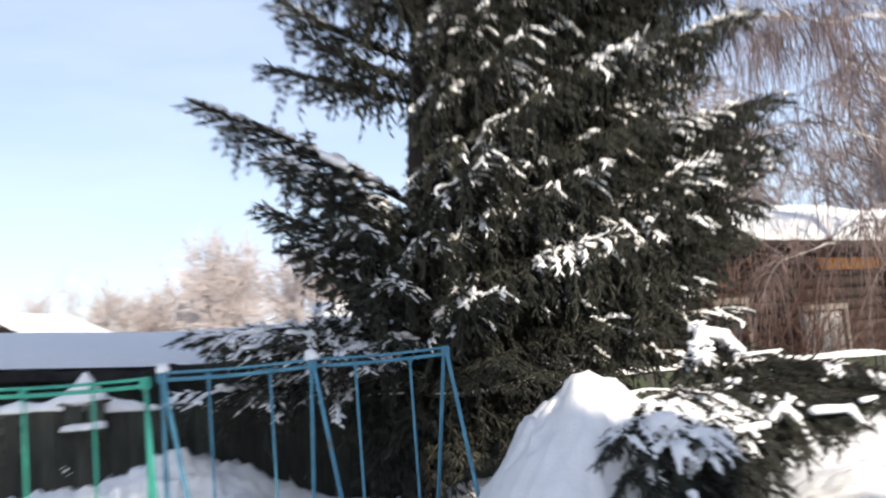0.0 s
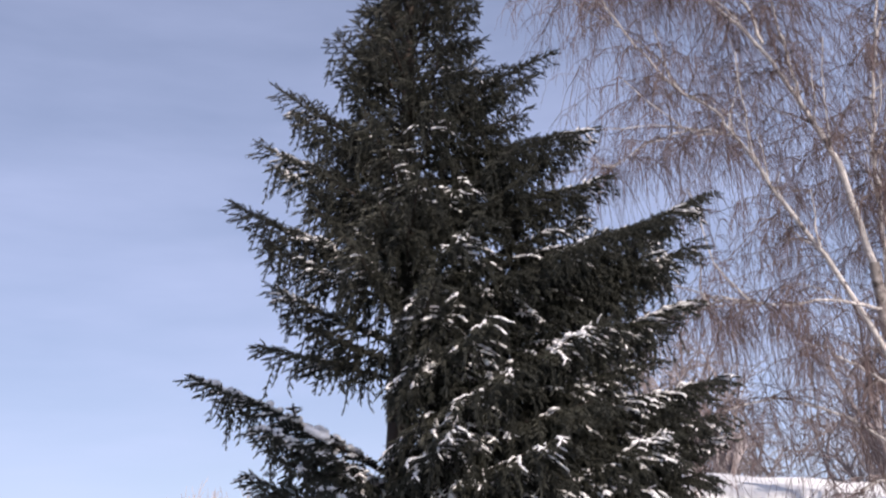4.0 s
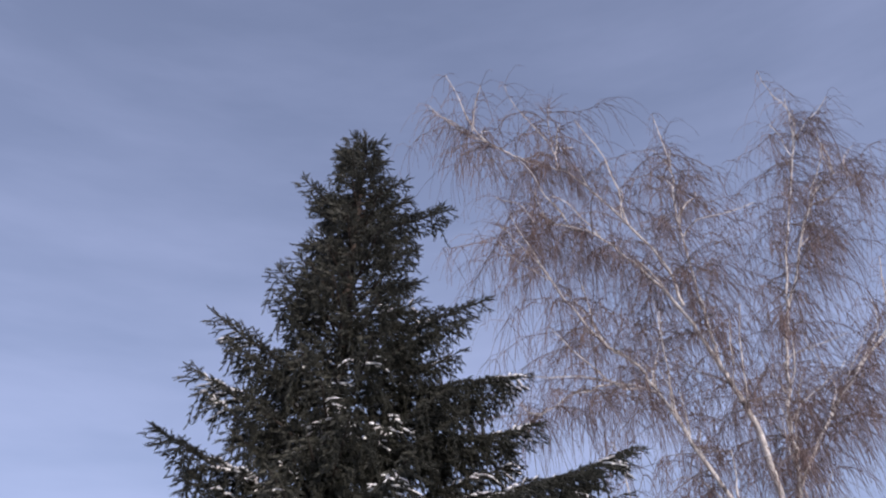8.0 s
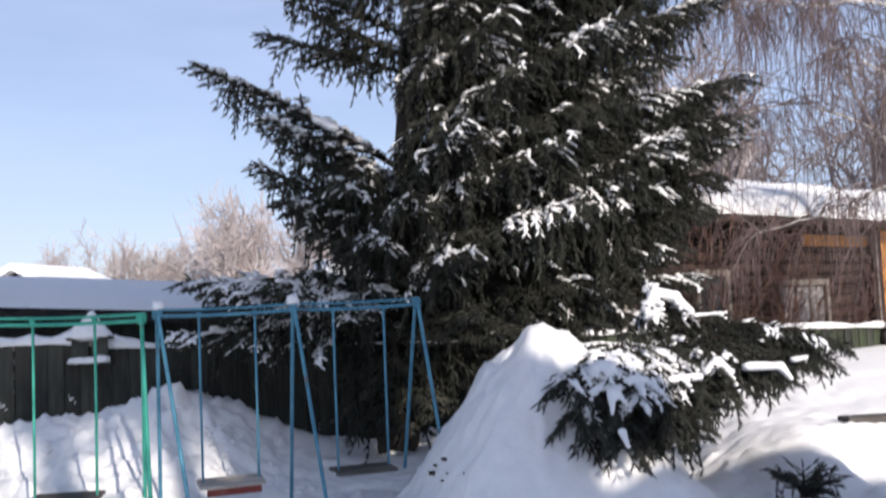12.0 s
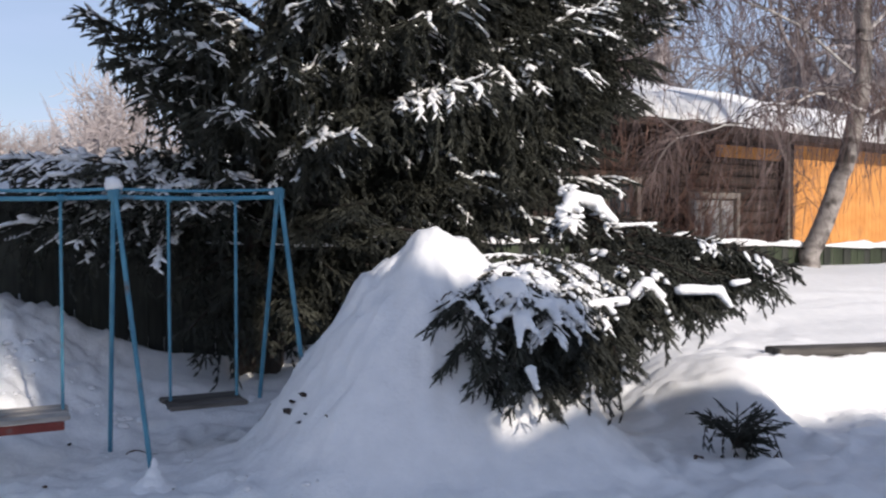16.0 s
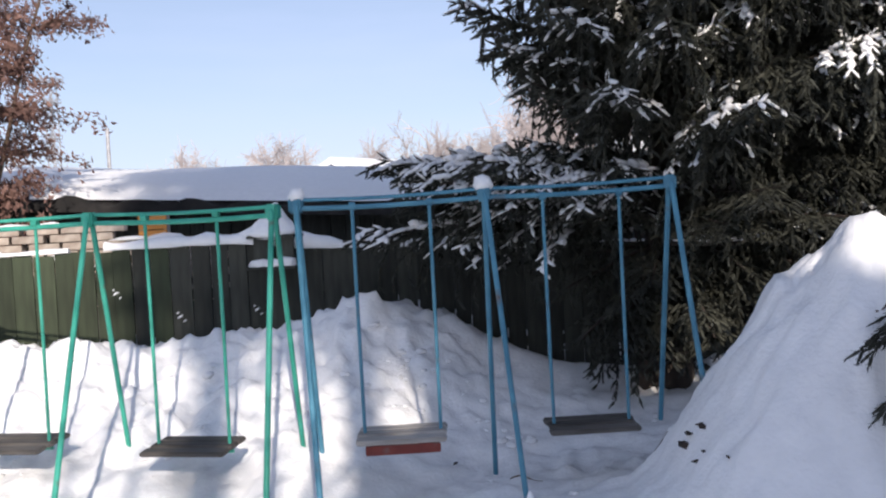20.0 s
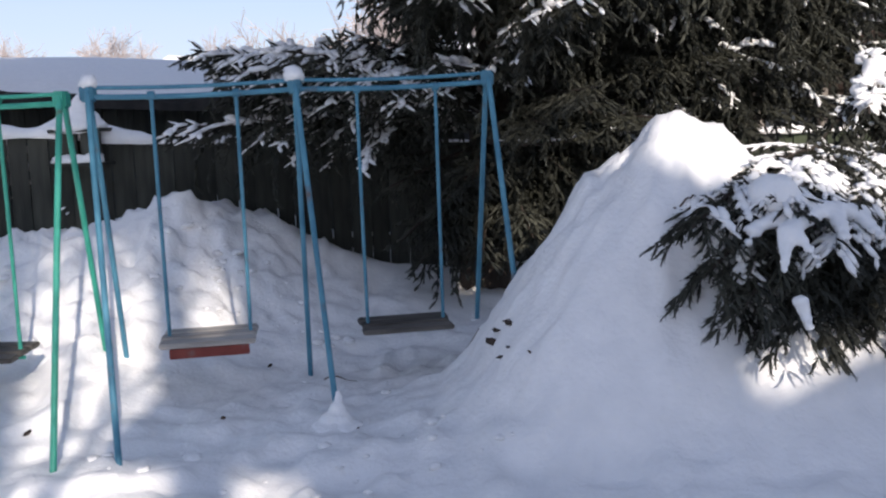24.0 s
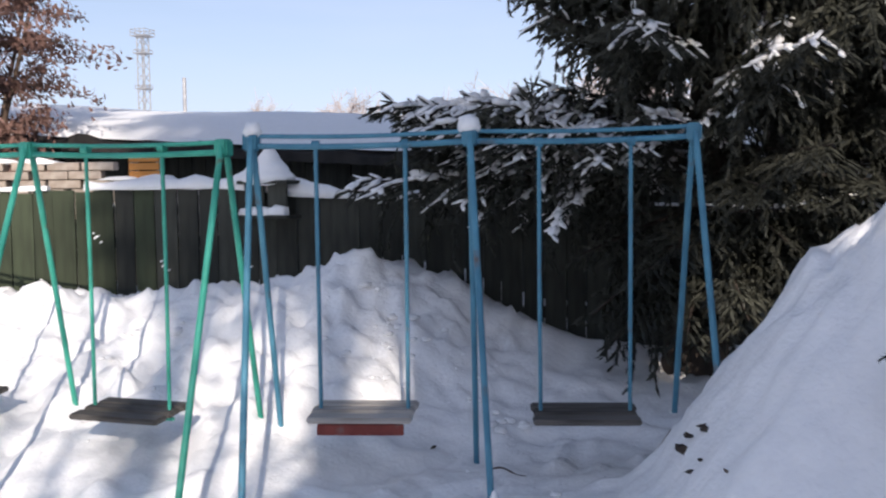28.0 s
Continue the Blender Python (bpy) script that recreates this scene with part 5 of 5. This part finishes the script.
def snow_ridge(name, pts, half, tall, label, rng, parent=None, step=0.06):
    """A rounded ridge of snow along a line of points."""
    p = np.array(pts, float)
    seg = np.concatenate([[0], np.cumsum(np.linalg.norm(np.diff(p, axis=0), axis=1))])
    u = np.arange(0, seg[-1], step)
    line = np.stack([np.interp(u, seg, p[:, c]) for c in range(3)], -1)
    d = unit(p[-1] - p[0])
    side = unit(np.cross(d, (0, 0, 1.0)))
    prof = [(-1, -0.25), (-1.0, 0.25), (-0.6, 0.8), (0, 1.0), (0.6, 0.8), (1.0, 0.25), (1, -0.25)]
    n1 = np.array([noise.noise(Vector((a * 2.3, p[0][0], 3.3))) for a in u])
    n2 = np.array([noise.noise(Vector((a * 7.0, p[0][1], 1.3))) for a in u])
    hgt = tall * np.clip(0.85 + 0.9 * n1 + 0.35 * n2, 0.3, 2.0)
    wid = half * np.clip(0.9 + 0.5 * n1 + 0.3 * n2, 0.4, 1.6)
    v = np.stack([line + side * (a * wid)[:, None] + np.stack([0 * u, 0 * u, b * hgt], -1) for a, b in prof], 1)
    n, m = len(u), len(prof)
    i, j = np.meshgrid(np.arange(n - 1), np.arange(m), indexing="ij")
    s = Shape()
    s.add(v.reshape(-1, 3), np.stack([i * m + j, (i + 1) * m + j, (i + 1) * m + (j + 1) % m, i * m + (j + 1) % m], -1).reshape(-1, 4))
    s.add(v[0], [list(range(m))])
    s.add(v[-1], [list(range(m))[::-1]])
    ob = part(name, s, SNOW_SOFT, parent, smooth=True)
    if parent is None:
        tagged(ob, label, "snow", kind="structure")
    return ob


for a, b, hw, tl in ((-9, -4.3, 0.04, 0.03), (-4.3, -2.0, 0.07, 0.085), (-0.6, 1.6, 0.03, 0.022), (1.6, 12, 0.07, 0.065)):
    snow_ridge("fence_snow", [(x, fence_y(x) - 0.005, fence_top(x) + 0.012) for x in np.arange(a, b + 0.01, 0.25)], hw, tl, "ridge of snow lying along the fence top", rng)


# ---- long shed ----
def shed_eave(x):
    return float(np.interp(x, (-9, -6.26, -2.88, 0), (2.16, 1.99, 1.78, 1.70)))


shed = thing("shed", "long low shed, thick snow roof, tattered dark eave", "shed")
SX = np.arange(-10, -0.29, 0.1)
# roof sheet: tarred felt on boards, torn at the edge
sh = Shape()
rows_y = (10.38, 10.5, 11.5, 13.2)
v = []
for k, y in enumerate(rows_y):
    for x in SX:
        e = shed_eave(x)
        zz = e + (y - 10.4) * 0.16
        if k == 0:
            zz += 0.03 * math.sin(x * 9) + 0.05 * noise2(x, 0, 2.2, 4.4) + 0.04 * noise2(x, 0, 6.0, 1.4)
        v.append((x, y, zz))
for k, y in enumerate(rows_y):
    for x in SX:
        v.append((x, y, shed_eave(x) + (y - 10.4) * 0.16 - 0.11))
n, m = len(SX), len(rows_y)
f = []
for k in range(m - 1):
    for i in range(n - 1):
        f.append((k * n + i, k * n + i + 1, (k + 1) * n + i + 1, (k + 1) * n + i))
        o = n * m
        f.append((o + (k + 1) * n + i, o + (k + 1) * n + i + 1, o + k * n + i + 1, o + k * n + i))
for i in range(n - 1):
    f.append((i + 1, i, n * m + i, n * m + i + 1))
sh.add(v, f)
part("roof", sh, TAR, shed, "torn black roofing felt")
sh = Shape()
v, f = [], []
ys = np.linspace(10.42, 13.2, 12)
for j, y in enumerate(ys):
    for x in SX:
        t = (y - 10.42) / 2.78
        thick = 0.11 * min(1, (t * 2.78 / 0.30)) ** 0.5 + 0.05 * noise2(x, y, 0.5, 2.0)
        v.append((x, y, shed_eave(x) + (y - 10.4) * 0.16 + 0.005 + max(0.012, thick) - 0.35 * max(0, t - 0.75)))
f = [(j * n + i, j * n + i + 1, (j + 1) * n + i + 1, (j + 1) * n + i) for j in range(len(ys) - 1) for i in range(n - 1)]
sh.add(v, f)
part("roof_snow", sh, SNOW_SOFT, shed, "smooth thick snow on the roof", smooth=True)
sh = Shape()
for x in np.arange(-10, -0.5, 0.16):
    sh2 = Shape()
    sh2.box((x, 10.85, 0.2), (x + 0.152, 10.88, shed_eave(x) - 0.02), jitter=0.003)
    part("wall_board", sh2, FENCE_DARK, shed)
back = Shape()
back.box((-10, 10.9, 0.1), (-0.5, 13.0, 1.7))
part("body", back, TAR, shed)


# ---- house ----
# its own axes: along the front, back from it, up
house = thing("house", "wooden house with brown logs, an orange wall and a snowy roof", "house", (9.82, 16.52, 0.0))
house.rotation_euler = (0, 0, radians(30.5))
for i in range(13):
    sh = Shape()
    z = 0.35 + i * 0.2
    sh.tube([(-9.0, 0.26, z), (-0.5, 0.26, z)], 0.106, 10)
    part("log", sh, BROWN_WOOD, house, smooth=True)
u = -0.45
while u < 4.85:
    w = 0.15 + 0.05 * random.random()
    part("orange_board", bevelled((u, 0.0, 0.25), (u + w - 0.006, 0.03 + 0.008 * random.random(), 2.95), 0.004, 1), ORANGE_WOOD, house, "orange painted board")
    u += w
part("corner_board", bevelled((-0.62, -0.06, 0.2), (-0.44, 0.2, 2.95), 0.01), BROWN_WOOD, house, "dark brown corner board")
part("corner_board", bevelled((4.86, -0.06, 0.2), (4.98, 0.2, 2.95), 0.01), BROWN_WOOD, house, "dark brown corner board")
part("corner_strip", bevelled((-0.66, -0.075, 0.2), (-0.60, 0.0, 2.9), 0.006), WHITE_PAINT, house, "pale strip at the corner")
# sunlit top of the log wall, painted as an orange strip
part("sunlit_strip", bevelled((-2.7, 0.10, 2.56), (-0.62, 0.15, 2.76), 0.006), ORANGE_WOOD, house, "orange strip under the eave, sunlight on the wall put into colour")
part("side_wall", bevelled((4.98, 0.6, 0.2), (7.4, 0.7, 2.95), 0.01), GREY_WOOD, house, "grey boarded porch")
sh = Shape()
sh.box((-9.0, 0.3, 0.2), (4.95, 4.4, 2.95))
part("body", sh, BROWN_WOOD, house)
part("eave_board", bevelled((-9.4, -0.50, 2.86), (7.6, -0.46, 3.0), 0.006), BROWN_WOOD, house, "brown eave board")
part("soffit", bevelled((-9.4, -0.46, 2.86), (7.6, 0.3, 2.89), 0.004), BROWN_WOOD, house)
sh = Shape()
sh.add([(-9.4, -0.52, 3.00), (7.6, -0.52, 3.00), (6.4, 1.9, 3.72), (-9.4, 1.9, 3.72), (-9.4, -0.52, 2.93), (7.6, -0.52, 2.93), (6.4, 1.9, 3.62), (-9.4, 1.9, 3.62), (7.6, 4.4, 2.97)],
       [(0, 1, 2, 3), (7, 6, 5, 4), (4, 5, 1, 0), (0, 3, 7, 4)])
sh.add([(7.6, -0.52, 3.00), (7.6, 4.4, 3.00), (6.4, 1.9, 3.72)], [(0, 1, 2)])
part("roof", sh, BROWN_WOOD, house)
sh = Shape()
v = []
XS, YS = np.arange(-9.45, 7.75, 0.2), np.linspace(0, 1, 12)
for t in YS:
    for x in XS:
        end = min(1.0, max(0.0, (7.7 - x) / 1.3))
        th = 0.30 * min(1, t / 0.10 + 0.30) * (1 + 0.35 * noise2(x, t * 3, 0.8, 1.2)) * (0.35 + 0.65 * end ** 0.5)
        v.append((x, -0.54 + 2.46 * t, 3.005 + 0.72 * t * end + th - 0.02))
n = len(XS)
sh.add(v, [(j * n + i, j * n + i + 1, (j + 1) * n + i + 1, (j + 1) * n + i) for j in range(11) for i in range(n - 1)])
e0 = [(x, -0.535, 2.985 - 0.03 * abs(noise2(x, 0.0, 2.0, 6.6))) for x in XS]
sh.add(e0 + v[:n], [(i, i + 1, n + i + 1, n + i) for i in range(n - 1)])
part("roof_snow", sh, SNOW_SOFT, house, "thick snow on the roof", smooth=True)


def house_window(x0, x1, z0, z1, leaves, pane, label):
    """A window with its casing, and a sash of panes between mullions."""
    w = part("window", bevelled((x0, 0.13, z0), (x1, 0.15, z1), 0.002), GLASS, house, label)
    for lo, hi in (((x0 - 0.10, 0.06, z0 - 0.08), (x0, 0.15, z1 + 0.1)), ((x1, 0.06, z0 - 0.08), (x1 + 0.10, 0.15, z1 + 0.1)),
                   ((x0, 0.065, z1), (x1, 0.15, z1 + 0.1)), ((x0, 0.05, z0 - 0.08), (x1, 0.15, z0))):
        part("casing", bevelled(lo, hi, 0.006), WHITE_PAINT, w, "old white window casing")
    step = (x1 - x0) / leaves
    for k in range(leaves):
        part("pane", bevelled((x0 + k * step + 0.03, 0.118, z0 + 0.03), (x0 + (k + 1) * step - 0.03, 0.126, z1 - 0.03), 0.002), pane, w)
        if k:
            part("mullion", bevelled((x0 + k * step - 0.03, 0.10, z0), (x0 + k * step + 0.03, 0.128, z1), 0.004), WHITE_PAINT, w)
    return w


house_window(-5.62, -4.95, 1.05, 2.05, 1, GLASS, "dark window")
house_window(-3.45, -2.15, 1.05, 1.86, 3, CURTAINED, "window with pale curtains behind the glass")
house_window(-8.2, -7.4, 1.05, 2.05, 1, GLASS, "dark window")

# low plank wall holding the snow bank
ledge = thing("plank_ledge", "grey plank edge of a bench sunk in the snow", "bench")
part("plank", bevelled((4.12, 7.86, 0.40), (6.7, 8.1, 0.465), 0.01), GREY_WOOD, ledge)
part("plank", bevelled((4.16, 7.95, 0.10), (6.6, 7.99, 0.40), 0.01), GREY_WOOD, ledge)

# ---- litter and clods on the snow ----
lit = np.random.default_rng(17)


def clump(name, label, x, y, n, spread, size, mat):
    """A few withered leaves and twig ends lying on the snow."""
    t = thing(name, label, "leaf litter", (x, y, height(x, y)), group="litter on the snow")
    for _ in range(n):
        sh = Shape()
        c = np.array([lit.normal(0, spread), lit.normal(0, spread), 0])
        c[2] = height(x + c[0], y + c[1]) - height(x, y) + 0.012
        k = size * lit.uniform(0.35, 0.8)
        lumps(sh, [c - np.array([0, 0, 0.006])], [(lit.normal(0, 1), lit.normal(0, 1), 0.2)], [(k, 0.6 * k, 0.4 * k)], lit)
        sh.v[0] += lit.normal(0, size * 0.07, sh.v[0].shape)
        part("withered_leaf", sh, mat, t)
    return t


clump("leaf_litter", "dark withered leaves on the flank of the heap", 0.04, 6.50, 3, 0.022, 0.06, BARK)
clump("leaf_litter", "dark withered leaf on the flank of the heap", 0.12, 6.45, 2, 0.012, 0.055, BARK)
clump("leaf_litter", "dark withered leaf on the flank of the heap", 0.09, 6.25, 2, 0.015, 0.035, BARK)
clump("leaf_litter", "single dark leaf on the trodden snow", -1.38, 7.36, 1, 0.01, 0.04, BARK)
clump("leaf_litter", "single dark leaf on the trodden snow", -2.28, 6.24, 1, 0.01, 0.035, BARK)
clump("leaf_litter", "single dark leaf on the trodden snow", -1.31, 6.35, 1, 0.01, 0.045, TWIG)
clump("leaf_litter", "single dark leaf on the trodden snow", -0.62, 6.30, 1, 0.01, 0.025, TWIG)
clump("leaf_litter", "dark leaves beside the spruce sprout", 2.62, 6.30, 3, 0.05, 0.03, TWIG)
clump("leaf_litter", "single dark leaf on the trodden snow", 3.02, 6.05, 1, 0.01, 0.05, TWIG)
clump("leaf_litter", "single dark leaf on the flank of the heap", 0.22, 6.04, 1, 0.01, 0.03, TWIG)
for x0, y0, x1, y1, nm in ((-0.40, 7.15, -0.06, 6.94, "thin dark twig lying half under the snow"), (-0.98, 7.14, -0.78, 7.10, "thin dark twig lying half under the snow"), (0.88, 6.19, 0.98, 6.21, "short dark stick lying on the snow"), (1.37, 5.98, 1.63, 6.12, "thin dark twig lying half under the snow"), (1.47, 6.43, 1.77, 6.48, "thin dark twig lying half under the snow")):
    t = thing("twig", nm, "twig", (x0, y0, height(x0, y0)), group="twigs on the snow")
    sh = Shape()
    pts = []
    for u in np.linspace(0, 1, 9):
        px_, py_ = x0 + (x1 - x0) * u, y0 + (y1 - y0) * u + 0.04 * math.hypot(x1 - x0, y1 - y0) * math.sin(u * 7)
        pts.append((px_ - x0, py_ - y0, height(px_, py_) - height(x0, y0) + 0.001))
    sh.tube(pts, np.linspace(0.0065, 0.003, 9), 6)
    part("stick", sh, TWIG, t)
C, D, S = [], [], []
for _ in range(900):
    x, y = lit.uniform(-5.5, 0.3), lit.uniform(4.6, 8.3)
    k = lit.uniform(0.12, 1.0) ** 3
    if noise2(x, y, 1.4, 6.6) < 0.02:
        continue
    if height(x, y) < 0.12 and lit.random() < 0.6:
        continue
    C.append((x, y, height(x, y) + 0.002))
    D.append((lit.normal(0, 1), lit.normal(0, 1), 0.05))
    S.append((0.045 * k + 0.008, 0.036 * k + 0.008, 0.022 * k + 0.005))
cl = Shape()
lumps(cl, C, D, S, lit)
tagged(part("snow_clods", cl, SNOW, smooth=True), "small clods of snow scattered over the drift", "snow clods", kind="stuff")

cone = thing("snow_cone", "small cone of snow round the foot of a swing leg", "snow", (-0.745, 6.36, 0.0))
cushion([((0, 0, 0.0), (0.15, 0.12, 0.05)), ((0.0, 0.01, 0.04), (0.09, 0.08, 0.05)), ((0.005, 0.02, 0.09), (0.045, 0.045, 0.05)), ((0.01, 0.03, 0.14), (0.022, 0.022, 0.05))], "small cone of snow", cone, 0.009)

# ---- far things ----
mast = thing("lattice_mast", "tall grey steel lattice mast with a platform far away", "mast", (-109, 150, 0))
H, W = 30.8, 1.6
for sx in (-1, 1):
    for sy in (-1, 1):
        sh = Shape()
        sh.tube([(sx * W / 2, sy * W / 2, 0), (sx * W * 0.45, sy * W * 0.45, H - 1)], 0.11, 5)
        part("post", sh, STEEL, mast)
for k in range(14):
    z0, z1 = k * 2.1, k * 2.1 + 2.1
    for sy in (-1, 1):
        sh = Shape()
        sh.tube([(-W / 2, sy * W / 2, z0), (W / 2, sy * W / 2, z1)], 0.07, 4)
        sh.tube([(W / 2, sy * W / 2, z0), (-W / 2, sy * W / 2, z1)], 0.07, 4)
        part("brace", sh, STEEL, mast)
for z0, half in ((H - 1.5, 1.5), (H - 4.6, 1.2), (H - 11.0, 1.1)):
    deck = part("platform", bevelled((-half, -half, z0), (half, half, z0 + 0.18), 0.04), STEEL, mast)
    for lift in (0.7, 1.25) if z0 > H - 2 else (0.7,):
        rail = Shape()
        rail.tube([(-half, -half, z0 + lift), (half, -half, z0 + lift), (half, half, z0 + lift), (-half, half, z0 + lift), (-half, -half, z0 + lift)], 0.06, 5)
        part("railing", rail, STEEL, deck)
    for sx in (-1, -0.33, 0.33, 1):
        for sy in (-1, 1):
            rail = Shape()
            rail.tube([(sx * half, sy * half, z0), (sx * half, sy * half, z0 + (1.5 if z0 > H - 2 else 0.7))], 0.06, 4)
            part("railing_post", rail, STEEL, deck)
pole = thing("pole", "thin grey pole behind the shed", "pole", (-26.9, 42.5, 0))
sh = Shape()
sh.tube([(0, 0, 0), (0, 0, 6.9)], 0.1, 8)
part("shaft", sh, STEEL, pole)


def far_house(x, y, w, d, wall, ridge, turn, label):
    h = thing("far_house", label, "house", (x, y, 0.2), group="far houses")
    h.rotation_euler = (0, 0, radians(turn))
    sh = Shape()
    sh.box((-w / 2, -d / 2, -0.3), (w / 2, d / 2, wall))
    sh.add([(-w / 2, -d / 2, wall), (-w / 2, d / 2, wall), (-w / 2, 0, ridge - 0.1)], [(0, 1, 2)])
    sh.add([(w / 2, -d / 2, wall), (w / 2, d / 2, wall), (w / 2, 0, ridge - 0.1)], [(0, 2, 1)])
    part("wall", sh, BROWN_WOOD, h)
    for sy in (-1, 1):
        sh = Shape()
        sh.add([(-w / 2 - 0.4, sy * (d / 2 + 0.5), wall - 0.15), (w / 2 + 0.4, sy * (d / 2 + 0.5), wall - 0.15), (w / 2 + 0.4, 0, ridge), (-w / 2 - 0.4, 0, ridge),
                (-w / 2 - 0.4, sy * (d / 2 + 0.5), wall + 0.2), (w / 2 + 0.4, sy * (d / 2 + 0.5), wall + 0.2), (w / 2 + 0.4, 0, ridge + 0.3), (-w / 2 - 0.4, 0, ridge + 0.3)],
               [(0, 1, 2, 3), (4, 5, 6, 7), (0, 1, 5, 4), (1, 2, 6, 5), (3, 0, 4, 7)])
        part("roof", sh, SNOW_SOFT, h, "snow-covered roof")
    return h


far_house(-19.6, 50, 7, 6, 2.8, 4.45, 10, "far house with a snow-covered gable roof")
far_house(-14.2, 44, 4.5, 5, 2.9, 4.15, 70, "far cottage with a dark gable under snow")
far_house(-0.55, 16.5, 0.5, 3.4, 1.5, 2.2, 4, "outbuilding roof deep in snow behind the spruce")

# ---- behind the path: unseen shapes added to throw the long shadows ----
block = tagged(new("building_wall"), "unseen plastered wall added to throw shade over the yard", "building", kind="structure")
sh = Shape()
# invented outline, its steps and slit cut to fit the shade on the snow
outline = [(4.55, -0.2), (10.4, -0.2), (10.4, 7.4), (9.6, 7.35), (9.4, 7.75), (8.9, 7.75), (6.95, 7.13), (6.4, 6.87), (5.88, 6.78), (5.9, 7.02), (6.36, 7.15),
           (6.4, 8.1), (6.22, 8.8), (6.2, 10.1), (4.43, 10.2), (4.43, 7.7), (4.55, 6.7)]


def prism(sh, pts, y0, y1, lean):
    """A wall of the given outline between two depths, its far side moved along by lean."""
    n = len(pts)
    sh.add([(x, y0, z) for x, z in pts] + [(x + lean, y1, z) for x, z in pts], [(i, i + n, (i + 1) % n + n, (i + 1) % n) for i in range(n)])
    sh.add([(x, y0, z) for x, z in pts], [tuple(range(n))])
    sh.add([(x + lean, y1, z) for x, z in pts], [tuple(range(n - 1, -1, -1))])


prism(sh, outline, -6.0, -9.0, 1.34)
# added blocker, no known roof part: shades the bowed young spruce
gable = Shape()
prism(gable, [(5.85, 7.02), (6.95, 7.38), (7.12, 7.8), (6.55, 8.02), (6.3, 8.2)], -5.98, -6.28, 0.13)
part("gable", gable, PLASTER, block, "unseen piece added to shade the bowed boughs")
# added blocker, no known roof part: shades the snow near the swings
eave = Shape()
prism(eave, [(3.52, 6.76), (4.56, 6.68), (4.44, 7.75), (4.0, 7.38)], -6.01, -6.3, 0.13)
part("eave", eave, PLASTER, block, "unseen piece added to shade the snow by the swings")
part("wall", sh, PLASTER, block)
DENSE = [bough((0, 0, 0), (2.0, 0, -0.3), rng, sag=-0.05, width=1.0, snow=0.0, hang=0.3, dense=0.7, fine=3.4) for _ in range(2)]
MESHES = [w.mesh("bough", [BARK, NEEDLE]) for w, _ in DENSE]


def dress(tree, z, top, low, wide, small):
    k = 0
    while z < top:
        for i in range(6):
            ob = part("bough", MESHES[k % 2], None, tree)
            ob.location = (0, 0, z)
            s = float(np.interp(z, (low, low + 0.35 * (top - low), top), (small, wide, 0.25)))
            ob.rotation_euler = (0, 0, k * 2.399)
            ob.scale = (s, s, s)
            k += 1
        z += 0.32


# unseen crowns on bare trunks, placed to shade shed roof, bank and low boughs
for bx, by, low, top, wide, small in ((3.75, -7.8, 11.6, 16.4, 0.66, 0.58), (4.7, -7.6, 10.3, 16.2, 0.95, 0.80), (5.6, -8.3, 10.45, 15.5, 0.60, 0.55), (6.5, -7.9, 10.4, 12.2, 0.45, 0.45)):
    shade = thing("back_spruce", "unseen spruce crown added to shade the shed roof and bank", "spruce tree", (bx, by, 0), group="spruces behind the yard")
    sh = Shape()
    sh.tube([(0, 0, -0.2), (0, 0, top + 0.4)], np.array([0.25, 0.03]), 10)
    part("trunk", sh, BARK, shade)
    dress(shade, low, top, low, wide, small)
# out of view, added so that branch shadows fall on the drift
lime = thing("bare_tree", "unseen leafless tree added for its branch shadows on the drift", "bare tree", (1.25, -2.5, 0))
tr, cr = bare_tree(41, 8.6, 1.2, forks=3, slim=0.5)
part("trunk", tr, TWIG, lime)
part("crown", cr, TWIG, lime)
